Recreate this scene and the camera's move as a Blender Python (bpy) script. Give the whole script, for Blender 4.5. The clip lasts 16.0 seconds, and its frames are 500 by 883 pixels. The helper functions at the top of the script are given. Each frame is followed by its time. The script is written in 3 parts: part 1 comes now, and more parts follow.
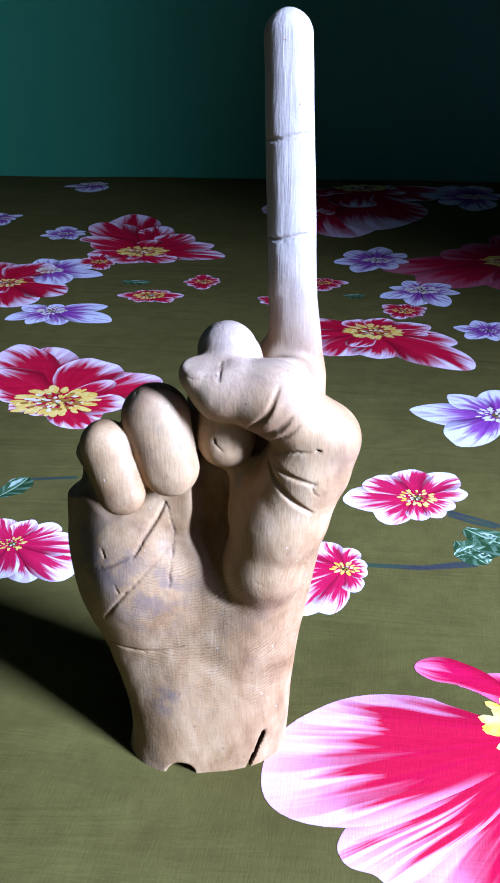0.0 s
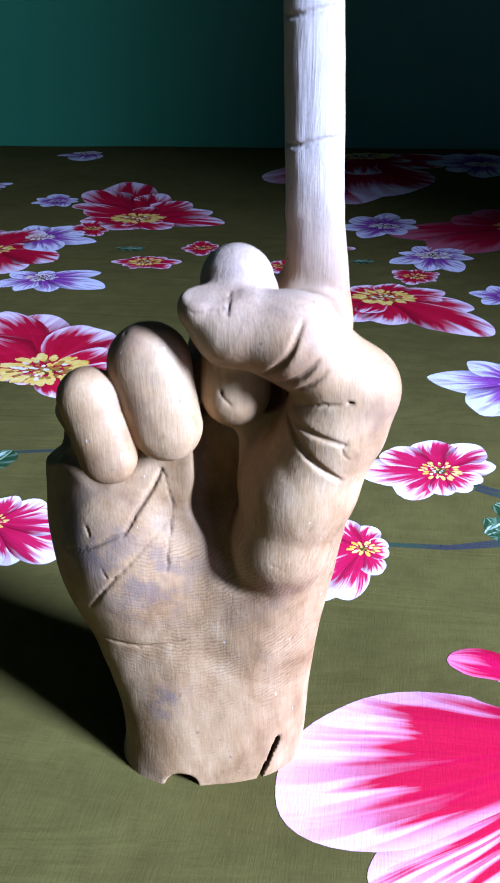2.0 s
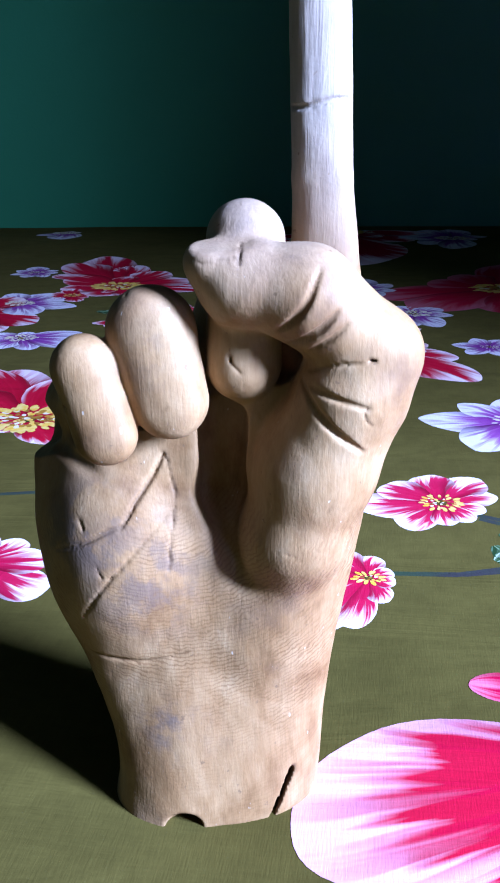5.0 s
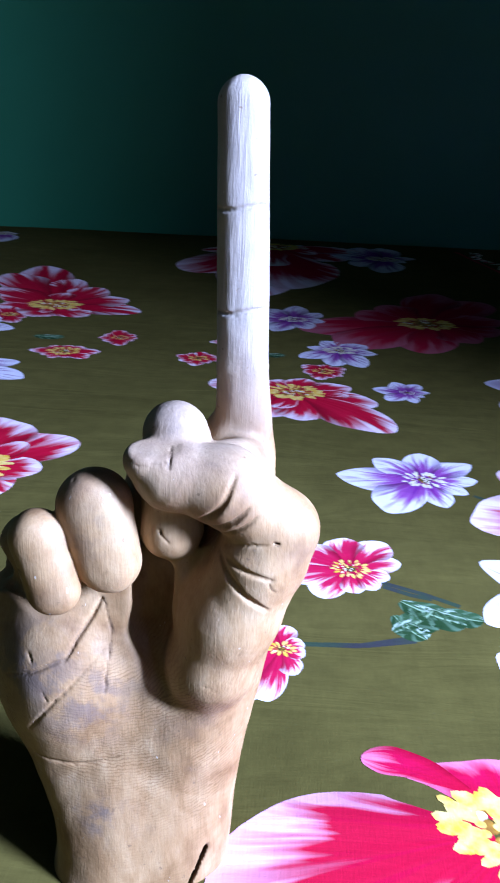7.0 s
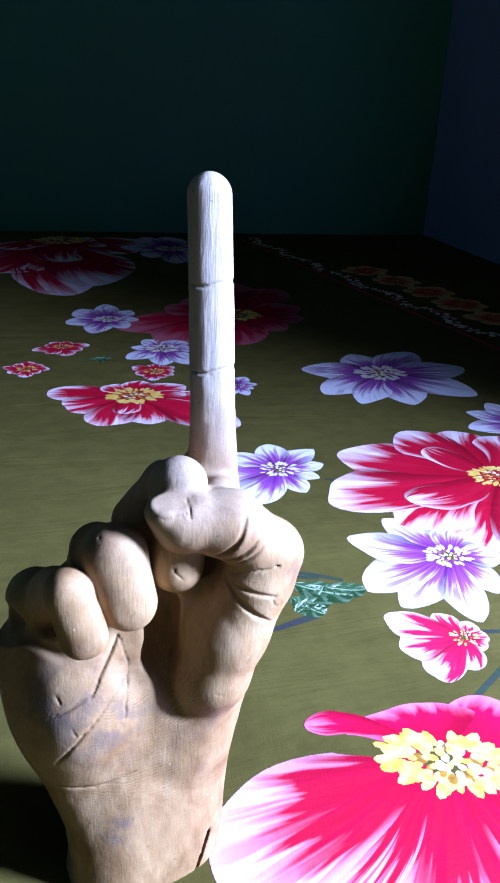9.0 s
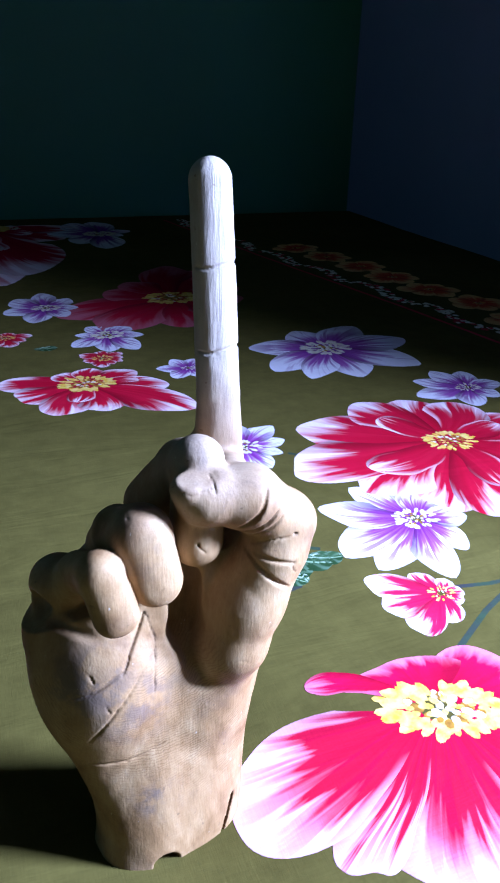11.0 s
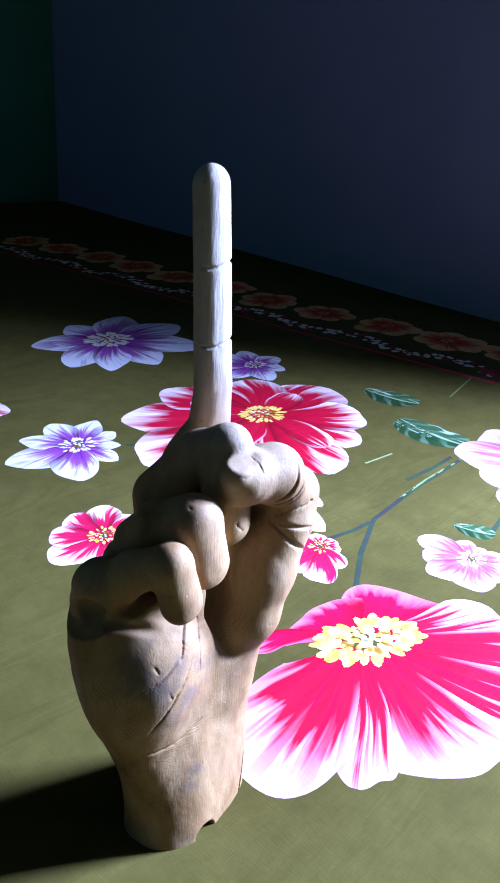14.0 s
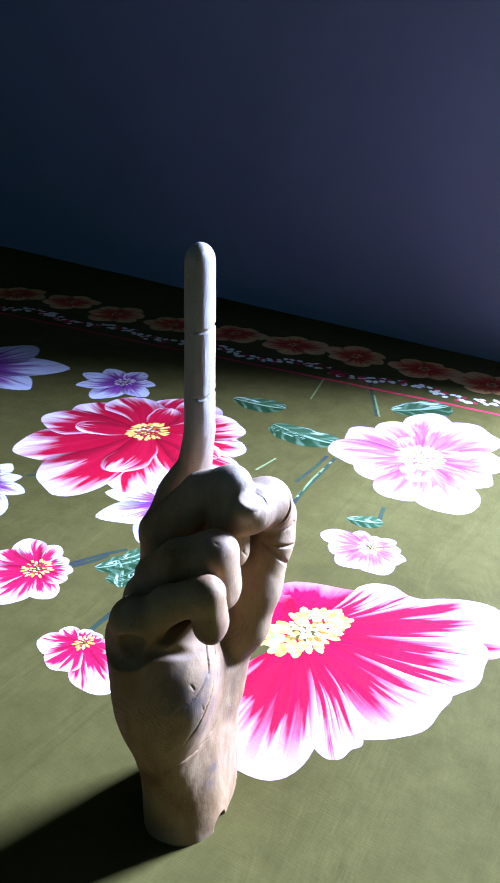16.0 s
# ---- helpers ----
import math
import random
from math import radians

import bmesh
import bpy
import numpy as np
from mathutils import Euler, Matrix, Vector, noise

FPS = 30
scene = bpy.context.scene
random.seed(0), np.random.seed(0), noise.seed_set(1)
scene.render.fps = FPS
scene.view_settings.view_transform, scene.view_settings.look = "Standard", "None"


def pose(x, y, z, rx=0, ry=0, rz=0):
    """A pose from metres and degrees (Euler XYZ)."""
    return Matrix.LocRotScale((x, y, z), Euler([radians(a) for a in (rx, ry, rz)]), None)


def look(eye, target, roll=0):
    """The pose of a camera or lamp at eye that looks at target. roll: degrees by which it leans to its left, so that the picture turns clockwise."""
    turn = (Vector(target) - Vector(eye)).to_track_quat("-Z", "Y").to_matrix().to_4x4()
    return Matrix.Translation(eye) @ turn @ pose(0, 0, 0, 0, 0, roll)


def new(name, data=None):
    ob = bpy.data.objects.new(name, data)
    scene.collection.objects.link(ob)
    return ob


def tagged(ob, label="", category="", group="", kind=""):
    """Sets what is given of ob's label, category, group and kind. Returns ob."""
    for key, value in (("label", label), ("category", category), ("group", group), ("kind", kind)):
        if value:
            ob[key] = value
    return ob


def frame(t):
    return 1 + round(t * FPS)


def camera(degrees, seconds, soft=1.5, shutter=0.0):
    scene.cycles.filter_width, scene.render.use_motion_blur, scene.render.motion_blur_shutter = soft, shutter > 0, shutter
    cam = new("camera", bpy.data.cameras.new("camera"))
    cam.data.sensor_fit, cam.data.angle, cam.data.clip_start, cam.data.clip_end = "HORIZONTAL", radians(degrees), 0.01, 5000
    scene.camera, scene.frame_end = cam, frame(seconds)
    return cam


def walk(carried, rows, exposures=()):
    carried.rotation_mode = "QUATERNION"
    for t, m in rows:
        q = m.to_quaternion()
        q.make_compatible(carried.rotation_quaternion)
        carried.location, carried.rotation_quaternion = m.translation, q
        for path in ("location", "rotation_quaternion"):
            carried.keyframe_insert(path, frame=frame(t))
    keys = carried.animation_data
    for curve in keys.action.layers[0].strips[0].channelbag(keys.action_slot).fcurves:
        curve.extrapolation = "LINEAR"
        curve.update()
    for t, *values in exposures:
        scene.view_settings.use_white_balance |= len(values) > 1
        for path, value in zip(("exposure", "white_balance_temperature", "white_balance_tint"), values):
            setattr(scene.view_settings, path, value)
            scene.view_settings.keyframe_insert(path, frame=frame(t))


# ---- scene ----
cam = camera(35.6, 16.0, soft=1.8, shutter=0.5)
PATH = [
    (0, (0.077, -0.237, 0.283), (-0.257, 1.526, -0.601), -0.7),
    (0.5, (0.076, -0.23, 0.279), (-0.258, 1.529, -0.613), -0.7),
    (1, (0.071, -0.219, 0.272), (-0.263, 1.533, -0.633), -0.9),
    (1.5, (0.066, -0.206, 0.26), (-0.265, 1.536, -0.665), -0.9),
    (2, (0.064, -0.196, 0.252), (-0.262, 1.547, -0.674), -0.8),
    (2.5, (0.06, -0.189, 0.227), (-0.286, 1.59, -0.618), -1.0),
    (3, (0.061, -0.186, 0.215), (-0.28, 1.622, -0.569), -1.3),
    (3.2, (0.063, -0.189, 0.207), (-0.281, 1.631, -0.549), -1.8),
    (5.3, (0.052, -0.195, 0.218), (-0.223, 1.653, -0.494), -0.9),
    (5.5, (0.058, -0.198, 0.239), (-0.239, 1.657, -0.447), -1.3),
    (6, (0.069, -0.204, 0.258), (-0.23, 1.644, -0.446), -0.6),
    (6.5, (0.072, -0.208, 0.283), (-0.241, 1.631, -0.437), -0.6),
    (7, (0.058, -0.213, 0.285), (-0.048, 1.632, -0.479), 2.4),
    (7.5, (0.018, -0.222, 0.298), (0.151, 1.616, -0.481), 1.9),
    (8, (-0.003, -0.224, 0.307), (0.297, 1.587, -0.488), 1.9),
    (8.5, (-0.014, -0.23, 0.325), (0.446, 1.555, -0.45), 2.4),
    (9, (-0.021, -0.239, 0.322), (0.434, 1.539, -0.473), 2.9),
    (9.2, (-0.024, -0.243, 0.326), (0.444, 1.53, -0.473), 2.0),
    (11.3, (-0.075, -0.241, 0.323), (0.624, 1.429, -0.528), 1.3),
    (11.5, (-0.093, -0.249, 0.328), (0.676, 1.382, -0.536), 0.9),
    (12, (-0.122, -0.261, 0.346), (0.845, 1.265, -0.511), 2.5),
    (12.5, (-0.141, -0.261, 0.346), (0.841, 1.276, -0.474), 2.4),
    (13, (-0.152, -0.237, 0.341), (0.828, 1.322, -0.438), 1.1),
    (13.5, (-0.169, -0.197, 0.321), (1.018, 1.204, -0.472), 3.7),
    (14, (-0.184, -0.196, 0.327), (1.09, 1.107, -0.496), 4.1),
    (14.5, (-0.2, -0.197, 0.342), (1.149, 1.037, -0.471), 5.3),
    (15, (-0.218, -0.186, 0.344), (1.215, 0.951, -0.463), 4.1),
    (15.5, (-0.252, -0.168, 0.365), (1.257, 0.86, -0.451), 3.8),
    (16, (-0.271, -0.154, 0.362), (1.309, 0.773, -0.441), 5.0),
]
walk(cam, [(t, look(eye, target, roll)) for t, eye, target, roll in PATH],
     exposures=[(0, 0.0), (7, 0.02), (8, 0.2), (9, 0.2), (11.5, 0.26), (12.5, 0.06), (13, 0.06), (13.5, 0.36), (14.5, 0.40), (15, 0.44), (16, 0.58)])

# ---- light ----
world = bpy.data.worlds.new("sky")
scene.world = world
world.use_nodes = True
wn = world.node_tree
sky = wn.nodes.new("ShaderNodeTexSky")
sky.sky_type, sky.sun_disc = "NISHITA", False
sky.sun_elevation, sky.sun_rotation = radians(35), radians(120)
wn.links.new(sky.outputs[0], wn.nodes["Background"].inputs[0])
wn.nodes["Background"].inputs[1].default_value = 0.01

WIN_Y0, WIN_Y1, WIN_Z0, WIN_Z1 = -1.05, -0.16, 0.03, 1.25
EAST, NORTH, WEST, SOUTH, FLOOR_Z, TOP_Z = 1.0, 1.87, -2.3, -2.2, -0.5, 2.2

# bright daylight from the open side outside the window
lamp = bpy.data.lights.new("window_daylight", "AREA")
lamp.shape, lamp.size, lamp.size_y = "RECTANGLE", 0.32, 0.42
lamp.energy, lamp.color = 276.0, (0.400, 0.562, 1.0)
daylight = new("window_daylight", lamp)
daylight.matrix_world = look((1.4, -0.50, 0.74), (0.0, 0.05, 0.0))


# ---- materials ----
class Nodes:
    """A small helper to write node materials."""

    def __init__(self, name):
        self.mat = bpy.data.materials.new(name)
        self.mat.use_nodes = True
        self.tree = self.mat.node_tree
        self.bsdf = self.tree.nodes["Principled BSDF"]

    def add(self, kind, **sockets):
        n = self.tree.nodes.new("ShaderNode" + kind)
        for k, v in sockets.items():
            self.set(n, k, v)
        return n

    def set(self, n, key, v):
        key = key.replace("_", " ")
        sock = n.inputs[int(key[1:])] if key[0] == "i" and key[1:].isdigit() else n.inputs[key]
        if isinstance(v, bpy.types.NodeSocket):
            self.tree.links.new(v, sock)
        else:
            sock.default_value = v

    def out(self, **sockets):
        for k, v in sockets.items():
            self.set(self.bsdf, k, v)

    def coords(self, kind="Object"):
        return self.add("TexCoord").outputs[kind]

    def scaled(self, vec, scale, loc=(0, 0, 0)):
        n = self.add("Mapping", Vector=vec)
        n.inputs["Scale"].default_value = scale
        n.inputs["Location"].default_value = loc
        return n.outputs[0]

    def noise(self, vec, scale, detail=4, rough=0.55, distortion=0.0):
        return self.add("TexNoise", Vector=vec, Scale=scale, Detail=detail, Roughness=rough, Distortion=distortion).outputs["Fac"]

    def ramp(self, fac, stops):
        n = self.add("ValToRGB", Fac=fac)
        e = n.color_ramp.elements
        while len(e) < len(stops):
            e.new(0.5)
        for el, (p, c) in zip(e, stops):
            el.position = p
            el.color = (*c, 1) if not isinstance(c, (int, float)) else (c, c, c, 1)
        return n.outputs[0]

    def math(self, op, a, b=0.0, clamp=False):
        n = self.add("Math", i0=a, i1=b)
        n.operation, n.use_clamp = op, clamp
        return n.outputs[0]

    def mix(self, fac, a, b, blend="MIX"):
        n = self.tree.nodes.new("ShaderNodeMix")
        n.data_type, n.blend_type = "RGBA", blend
        for k, v in ((0, fac), (6, a), (7, b)):
            if isinstance(v, bpy.types.NodeSocket):
                self.tree.links.new(v, n.inputs[k])
            else:
                n.inputs[k].default_value = (*v, 1) if isinstance(v, tuple) and len(v) == 3 else v
        return n.outputs[2]

    def bump(self, height, strength=0.3, distance=0.001):
        return self.add("Bump", Height=height, Strength=strength, Distance=distance).outputs[0]


def weave(m, vec):
    """Uneven crossing threads of a plain cotton cloth."""
    a = m.noise(m.scaled(vec, (160, 1500, 160)), 1.0, 2)
    b = m.noise(m.scaled(vec, (1500, 160, 160), (3, 1, 0)), 1.0, 2)
    return m.math("ADD", a, b)


def cloth_finish(m, colour, vec):
    w = weave(m, vec)
    slub = m.noise(m.scaled(vec, (60, 900, 60)), 1.0, 2)
    slub2 = m.noise(m.scaled(vec, (900, 60, 60)), 1.0, 2)
    thread = m.ramp(m.math("MULTIPLY", m.math("ADD", slub, slub2), 0.5), [(0.3, 0.91), (0.7, 1.08)])
    col = m.mix(1.0, colour, thread, "MULTIPLY")
    folds = m.noise(m.scaled(vec, (5, 22, 5)), 1.0, 4, 0.55, 1.2)
    rumple = m.add("Bump", Height=folds, Strength=0.5, Distance=0.004)
    fine = m.add("Bump", Height=w, Strength=0.25, Distance=0.0004, Normal=rumple.outputs[0])
    m.out(Base_Color=col, Roughness=0.8, Normal=fine.outputs[0])
    m.bsdf.inputs["Specular IOR Level"].default_value = 0.02


def cloth_material():
    m = Nodes("olive_cotton")
    v = m.coords()
    big = m.ramp(m.noise(v, 4.0, 5, 0.6), [(0.3, (0.068, 0.053, 0.014)), (0.7, (0.096, 0.075, 0.021))])
    stain_shade = m.ramp(m.noise(v, 38.0, 6, 0.7), [(0.35, 0.88), (0.65, 1.1)])
    cloth_finish(m, m.mix(1.0, big, stain_shade, "MULTIPLY"), v)
    return m.mat


def petal_material(name, root, body, tip, streak, tip_at=0.62, streak_amount=0.7, shade=0.6, fineness=15.0, spread=1.25):
    """Printed petal: u runs across the petal, the fraction of v from its root to its tip; whole v tells petals apart."""
    m = Nodes(name)
    uv = m.coords("UV")
    sep = m.add("SeparateXYZ", Vector=uv)
    u, s = sep.outputs[0], m.math("FRACT", sep.outputs[1])
    v = m.coords()
    wob = m.noise(v, 30.0, 3)
    broad = m.noise(m.scaled(uv, (6.5, 0.75, 1.0)), 1.0, 3, 0.55, 0.35)
    fine = m.noise(m.scaled(uv, (fineness, 0.7, 1.0)), 1.0, 2, 0.5, 0.25)
    along = m.math("ADD", s, m.math("MULTIPLY", m.math("SUBTRACT", wob, 0.5), 0.16))
    along = m.math("ADD", along, m.math("MULTIPLY", m.math("SUBTRACT", broad, 0.5), spread))
    half = tuple((a + b) / 2 for a, b in zip(body, tip))
    col = m.ramp(along, [(0.05, root), (tip_at - 0.13, body), (tip_at, half), (tip_at + 0.11, tip)])
    lines = m.ramp(m.math("ADD", m.math("MULTIPLY", fine, 0.65), m.math("MULTIPLY", broad, 0.35)), [(0.515, 0.0), (0.56, 1.0)])
    fade = m.ramp(s, [(0.25, 1.0), (0.72, 0.85), (0.98, 0.2)])
    col = m.mix(m.math("MULTIPLY", m.math("MULTIPLY", lines, fade), streak_amount), col, streak)
    # pale rim on one side, deeper ink where the next petal overlaps
    rim = m.ramp(u, [(0.91, 0.0), (0.97, 0.55)])
    col = m.mix(m.math("MULTIPLY", rim, m.ramp(s, [(0.3, 0.0), (0.6, 1.0)])), col, tip)
    side = m.math("MULTIPLY", m.ramp(u, [(0.03, 0.75), (0.30, 0.0)]), m.ramp(s, [(0.75, 1.0), (1.0, 0.45)]))
    col = m.mix(side, col, streak)
    deep = m.ramp(u, [(0.02, shade), (0.30, 1.0)])
    col = m.mix(1.0, col, deep, "MULTIPLY")
    cloth_finish(m, col, v)
    return m.mat


CRIMSON, WHITE = (0.42, 0.004, 0.028), (0.80, 0.70, 0.78)
PETALS = {
    "big_pink": petal_material("pink_petal_print", CRIMSON, (0.47, 0.008, 0.036), (0.66, 0.40, 0.54), (0.44, 0.004, 0.036), 0.76, 0.9, 0.75, 10.0, 1.7),
    "pink": petal_material("rose_petal_print", (0.44, 0.005, 0.045), (0.50, 0.014, 0.070), WHITE, (0.46, 0.008, 0.050), 0.78, 0.8, 0.5, 8.0, 1.9),
    "bell": petal_material("bell_petal_print", (0.44, 0.005, 0.045), (0.50, 0.012, 0.065), WHITE, (0.46, 0.010, 0.050), 0.76, 0.8, 0.6, 10.0, 1.8),
    "red": petal_material("red_petal_print", (0.36, 0.003, 0.018), (0.43, 0.005, 0.028), (0.75, 0.58, 0.66), (0.44, 0.007, 0.030), 0.88, 0.8, 0.5, 9.0, 1.5),
    "dark": petal_material("dark_red_petal_print", (0.30, 0.003, 0.016), (0.36, 0.006, 0.025), (0.42, 0.10, 0.14), (0.30, 0.01, 0.03), 0.80, 0.5),
    "violet": petal_material("violet_petal_print", (0.16, 0.02, 0.23), (0.29, 0.080, 0.31), (0.66, 0.60, 0.70), (0.18, 0.022, 0.20), 0.58, 0.85, 0.5, 12.0, 1.2),
    "pale": petal_material("pale_violet_petal_print", (0.44, 0.16, 0.34), (0.42, 0.08, 0.30), (0.48, 0.33, 0.42), (0.38, 0.05, 0.24), 0.62, 0.7, 0.55, 7.0, 1.5),
    "crimson": petal_material("crimson_petal_print", CRIMSON, (0.45, 0.004, 0.05), (0.62, 0.16, 0.26), CRIMSON, 0.86, 0.5, 0.7, 8.0, 0.9),
    "orange": petal_material("orange_petal_print", (0.48, 0.03, 0.02), (0.60, 0.10, 0.035), (0.72, 0.40, 0.16), (0.52, 0.05, 0.03), 0.62, 0.6),
}


def leaf_material():
    """Printed leaf: dark green, one half lighter, with white slanting veins and a pale midrib."""
    m = Nodes("leaf_print")
    uv, v = m.coords("UV"), m.coords()
    sep = m.add("SeparateXYZ", Vector=uv)
    u, t = sep.outputs[0], m.math("FRACT", sep.outputs[1])
    side = m.math("ABSOLUTE", m.math("SUBTRACT", u, 0.5))
    wob = m.math("MULTIPLY", m.noise(v, 60.0, 3), 0.18)
    veins = m.math("FRACT", m.math("MULTIPLY", m.math("ADD", m.math("SUBTRACT", t, m.math("MULTIPLY", side, 0.55)), wob), 3.6))
    col = m.ramp(m.noise(v, 40.0, 3), [(0.35, (0.012, 0.034, 0.012)), (0.65, (0.022, 0.052, 0.020))])
    col = m.mix(m.math("MULTIPLY", m.ramp(u, [(0.45, 0.0), (0.55, 1.0)]), 0.5), col, (0.050, 0.100, 0.045))
    col = m.mix(m.math("MULTIPLY", m.ramp(veins, [(0.55, 0.0), (0.72, 1.0), (0.9, 1.0), (1.0, 0.0)]), m.ramp(side, [(0.06, 0.1), (0.38, 0.3)])), col, (0.22, 0.34, 0.22))
    gloss = m.math("MULTIPLY", m.ramp(m.noise(m.scaled(uv, (5.0, 2.0, 1.0)), 1.0, 2), [(0.55, 0.0), (0.62, 1.0)]), m.ramp(u, [(0.5, 0.0), (0.6, 0.75)]))
    col = m.mix(gloss, col, (0.46, 0.54, 0.44))
    col = m.mix(m.ramp(side, [(0.02, 0.7), (0.045, 0.0)]), col, (0.30, 0.42, 0.26))
    cloth_finish(m, col, v)
    return m.mat


PETALS["leaf"] = leaf_material()


def plain_print(name, a, b, size=120.0):
    m = Nodes(name)
    v = m.coords()
    cloth_finish(m, m.ramp(m.noise(v, size, 3), [(0.35, a), (0.65, b)]), v)
    return m.mat


STAMEN = plain_print("yellow_stamen_print", (0.66, 0.36, 0.04), (0.72, 0.52, 0.18))
CREAM = plain_print("cream_stamen_print", (0.62, 0.52, 0.36), (0.70, 0.62, 0.56))
STAMEN_DARK = plain_print("brown_stamen_print", (0.20, 0.08, 0.02), (0.42, 0.20, 0.03))
STEM = plain_print("stem_print", (0.034, 0.032, 0.036), (0.030, 0.055, 0.028), 22.0)
STROKE = plain_print("light_stroke_print", (0.16, 0.20, 0.08), (0.22, 0.27, 0.12), 30.0)
BORDER_RED = plain_print("red_border_print", (0.45, 0.02, 0.05), (0.55, 0.04, 0.08))
BORDER_WHITE = plain_print("white_border_print", (0.75, 0.72, 0.66), (0.8, 0.78, 0.74))


def wall_material(name, a, b):
    m = Nodes(name)
    v = m.coords()
    col = m.ramp(m.noise(v, 2.2, 6, 0.6), [(0.3, a), (0.7, b)])
    fine = m.noise(v, 160.0, 3)
    m.out(Base_Color=col, Roughness=0.55, Normal=m.bump(m.math("ADD", fine, m.math("MULTIPLY", m.noise(v, 9.0, 4), 2.0)), 0.2, 0.002))
    return m.mat


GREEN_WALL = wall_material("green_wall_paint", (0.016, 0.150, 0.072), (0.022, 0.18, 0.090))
# unseen west and south walls: the wall green darkened to weaken bounce light
LOW_BOUNCE_WALL = wall_material("low_bounce_wall_paint", (0.010, 0.045, 0.032), (0.014, 0.058, 0.041))
BLUE_WALL = wall_material("grey_blue_wall_paint", (0.18, 0.215, 0.37), (0.22, 0.255, 0.43))
# unseen ceiling and floor, kept near black so they bounce little light
CEILING_PAINT = wall_material("ceiling_paint", (0.035, 0.04, 0.037), (0.05, 0.05, 0.048))
CONCRETE = wall_material("concrete_floor", (0.035, 0.033, 0.03), (0.05, 0.048, 0.045))
MATTRESS_CLOTH = plain_print("mattress_ticking", (0.35, 0.32, 0.27), (0.42, 0.39, 0.33))


def wood_material():
    m = Nodes("pale_carved_wood")
    v = m.coords()
    sep = m.add("SeparateXYZ", Vector=v)
    fibre = m.noise(m.scaled(v, (1100, 1100, 90)), 1.0, 3, 0.6)
    # blotches of heartwood and sapwood at two sizes
    cloud = m.math("ADD", m.math("MULTIPLY", m.noise(v, 22.0, 6, 0.65, 0.6), 0.6), m.math("MULTIPLY", m.noise(m.scaled(v, (90, 90, 34), (2, 5, 1)), 1.0, 5, 0.65), 0.4))
    base = m.ramp(cloud, [(0.36, (0.185, 0.088, 0.034)), (0.45, (0.280, 0.150, 0.066)), (0.54, (0.350, 0.205, 0.100)), (0.63, (0.410, 0.265, 0.145))])
    grain = m.ramp(fibre, [(0.25, 0.90), (0.7, 1.05)])
    col = m.mix(1.0, base, grain, "MULTIPLY")
    # the raised finger is paler, greyer wood than the palm, blended in by height
    finger_pale = m.math("MULTIPLY", m.ramp(m.math("ADD", sep.outputs[2], m.math("MULTIPLY", m.noise(v, 40.0, 3), 0.03)), [(0.185, 0.0), (0.235, 1.0)]), 0.8)
    col = m.mix(finger_pale, col, m.mix(1.0, (0.355, 0.305, 0.275), grain, "MULTIPLY"))
    # growth rings cut open across the palm and wrist, as fine arcs
    arcs = m.add("TexWave", Vector=m.scaled(v, (1.0, 0.4, 1.0), (0.004, 0.0, -0.118)), Scale=230.0, Distortion=8.0, Detail=3.0, Detail_Scale=1.3)
    arcs.wave_type, arcs.rings_direction = "RINGS", "Y"
    low = m.ramp(sep.outputs[2], [(0.015, 0.35), (0.045, 1.0), (0.100, 1.0), (0.116, 0.1)])
    arc = m.math("MULTIPLY", m.ramp(arcs.outputs["Fac"], [(0.10, 1.0), (0.5, 0.0)]), m.math("MULTIPLY", low, m.ramp(m.noise(v, 60.0, 4), [(0.36, 0.05), (0.60, 0.75)])))
    col = m.mix(arc, col, m.mix(1.0, col, (0.62, 0.55, 0.52), "MULTIPLY"))
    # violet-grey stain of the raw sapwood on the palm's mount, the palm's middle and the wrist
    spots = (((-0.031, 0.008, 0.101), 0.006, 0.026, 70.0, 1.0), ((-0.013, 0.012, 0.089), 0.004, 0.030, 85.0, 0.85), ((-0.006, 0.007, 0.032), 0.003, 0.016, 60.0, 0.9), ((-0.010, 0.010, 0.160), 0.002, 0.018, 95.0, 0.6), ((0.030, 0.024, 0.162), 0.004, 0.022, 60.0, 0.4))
    stain_shade = m.math("MULTIPLY", m.ramp(m.noise(v, 34.0, 5), [(0.52, 0.0), (0.68, 0.8)]), 0.5)
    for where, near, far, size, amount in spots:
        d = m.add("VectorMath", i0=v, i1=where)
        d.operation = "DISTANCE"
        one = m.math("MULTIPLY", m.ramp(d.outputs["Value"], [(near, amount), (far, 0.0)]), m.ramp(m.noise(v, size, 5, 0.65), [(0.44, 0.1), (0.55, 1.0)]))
        stain_shade = m.math("MAXIMUM", stain_shade, one)
    col = m.mix(m.math("MULTIPLY", stain_shade, 0.85), col, (0.135, 0.094, 0.078))
    specks = m.ramp(m.noise(v, 330.0, 2), [(0.70, 0.0), (0.76, 0.7)])
    col = m.mix(specks, col, (0.16, 0.09, 0.05))
    nicks = m.ramp(m.noise(m.scaled(v, (420, 420, 190)), 1.0, 2), [(0.745, 0.0), (0.77, 0.6)])
    col = m.mix(nicks, col, (0.58, 0.50, 0.42))
    # shade in the carved cuts and creases, mixed into the wood's colour
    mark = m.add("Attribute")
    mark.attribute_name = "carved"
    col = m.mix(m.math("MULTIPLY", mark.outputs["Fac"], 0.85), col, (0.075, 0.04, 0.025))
    chisel = m.noise(m.scaled(v, (300, 300, 24)), 1.0, 3, 0.5, 0.6)
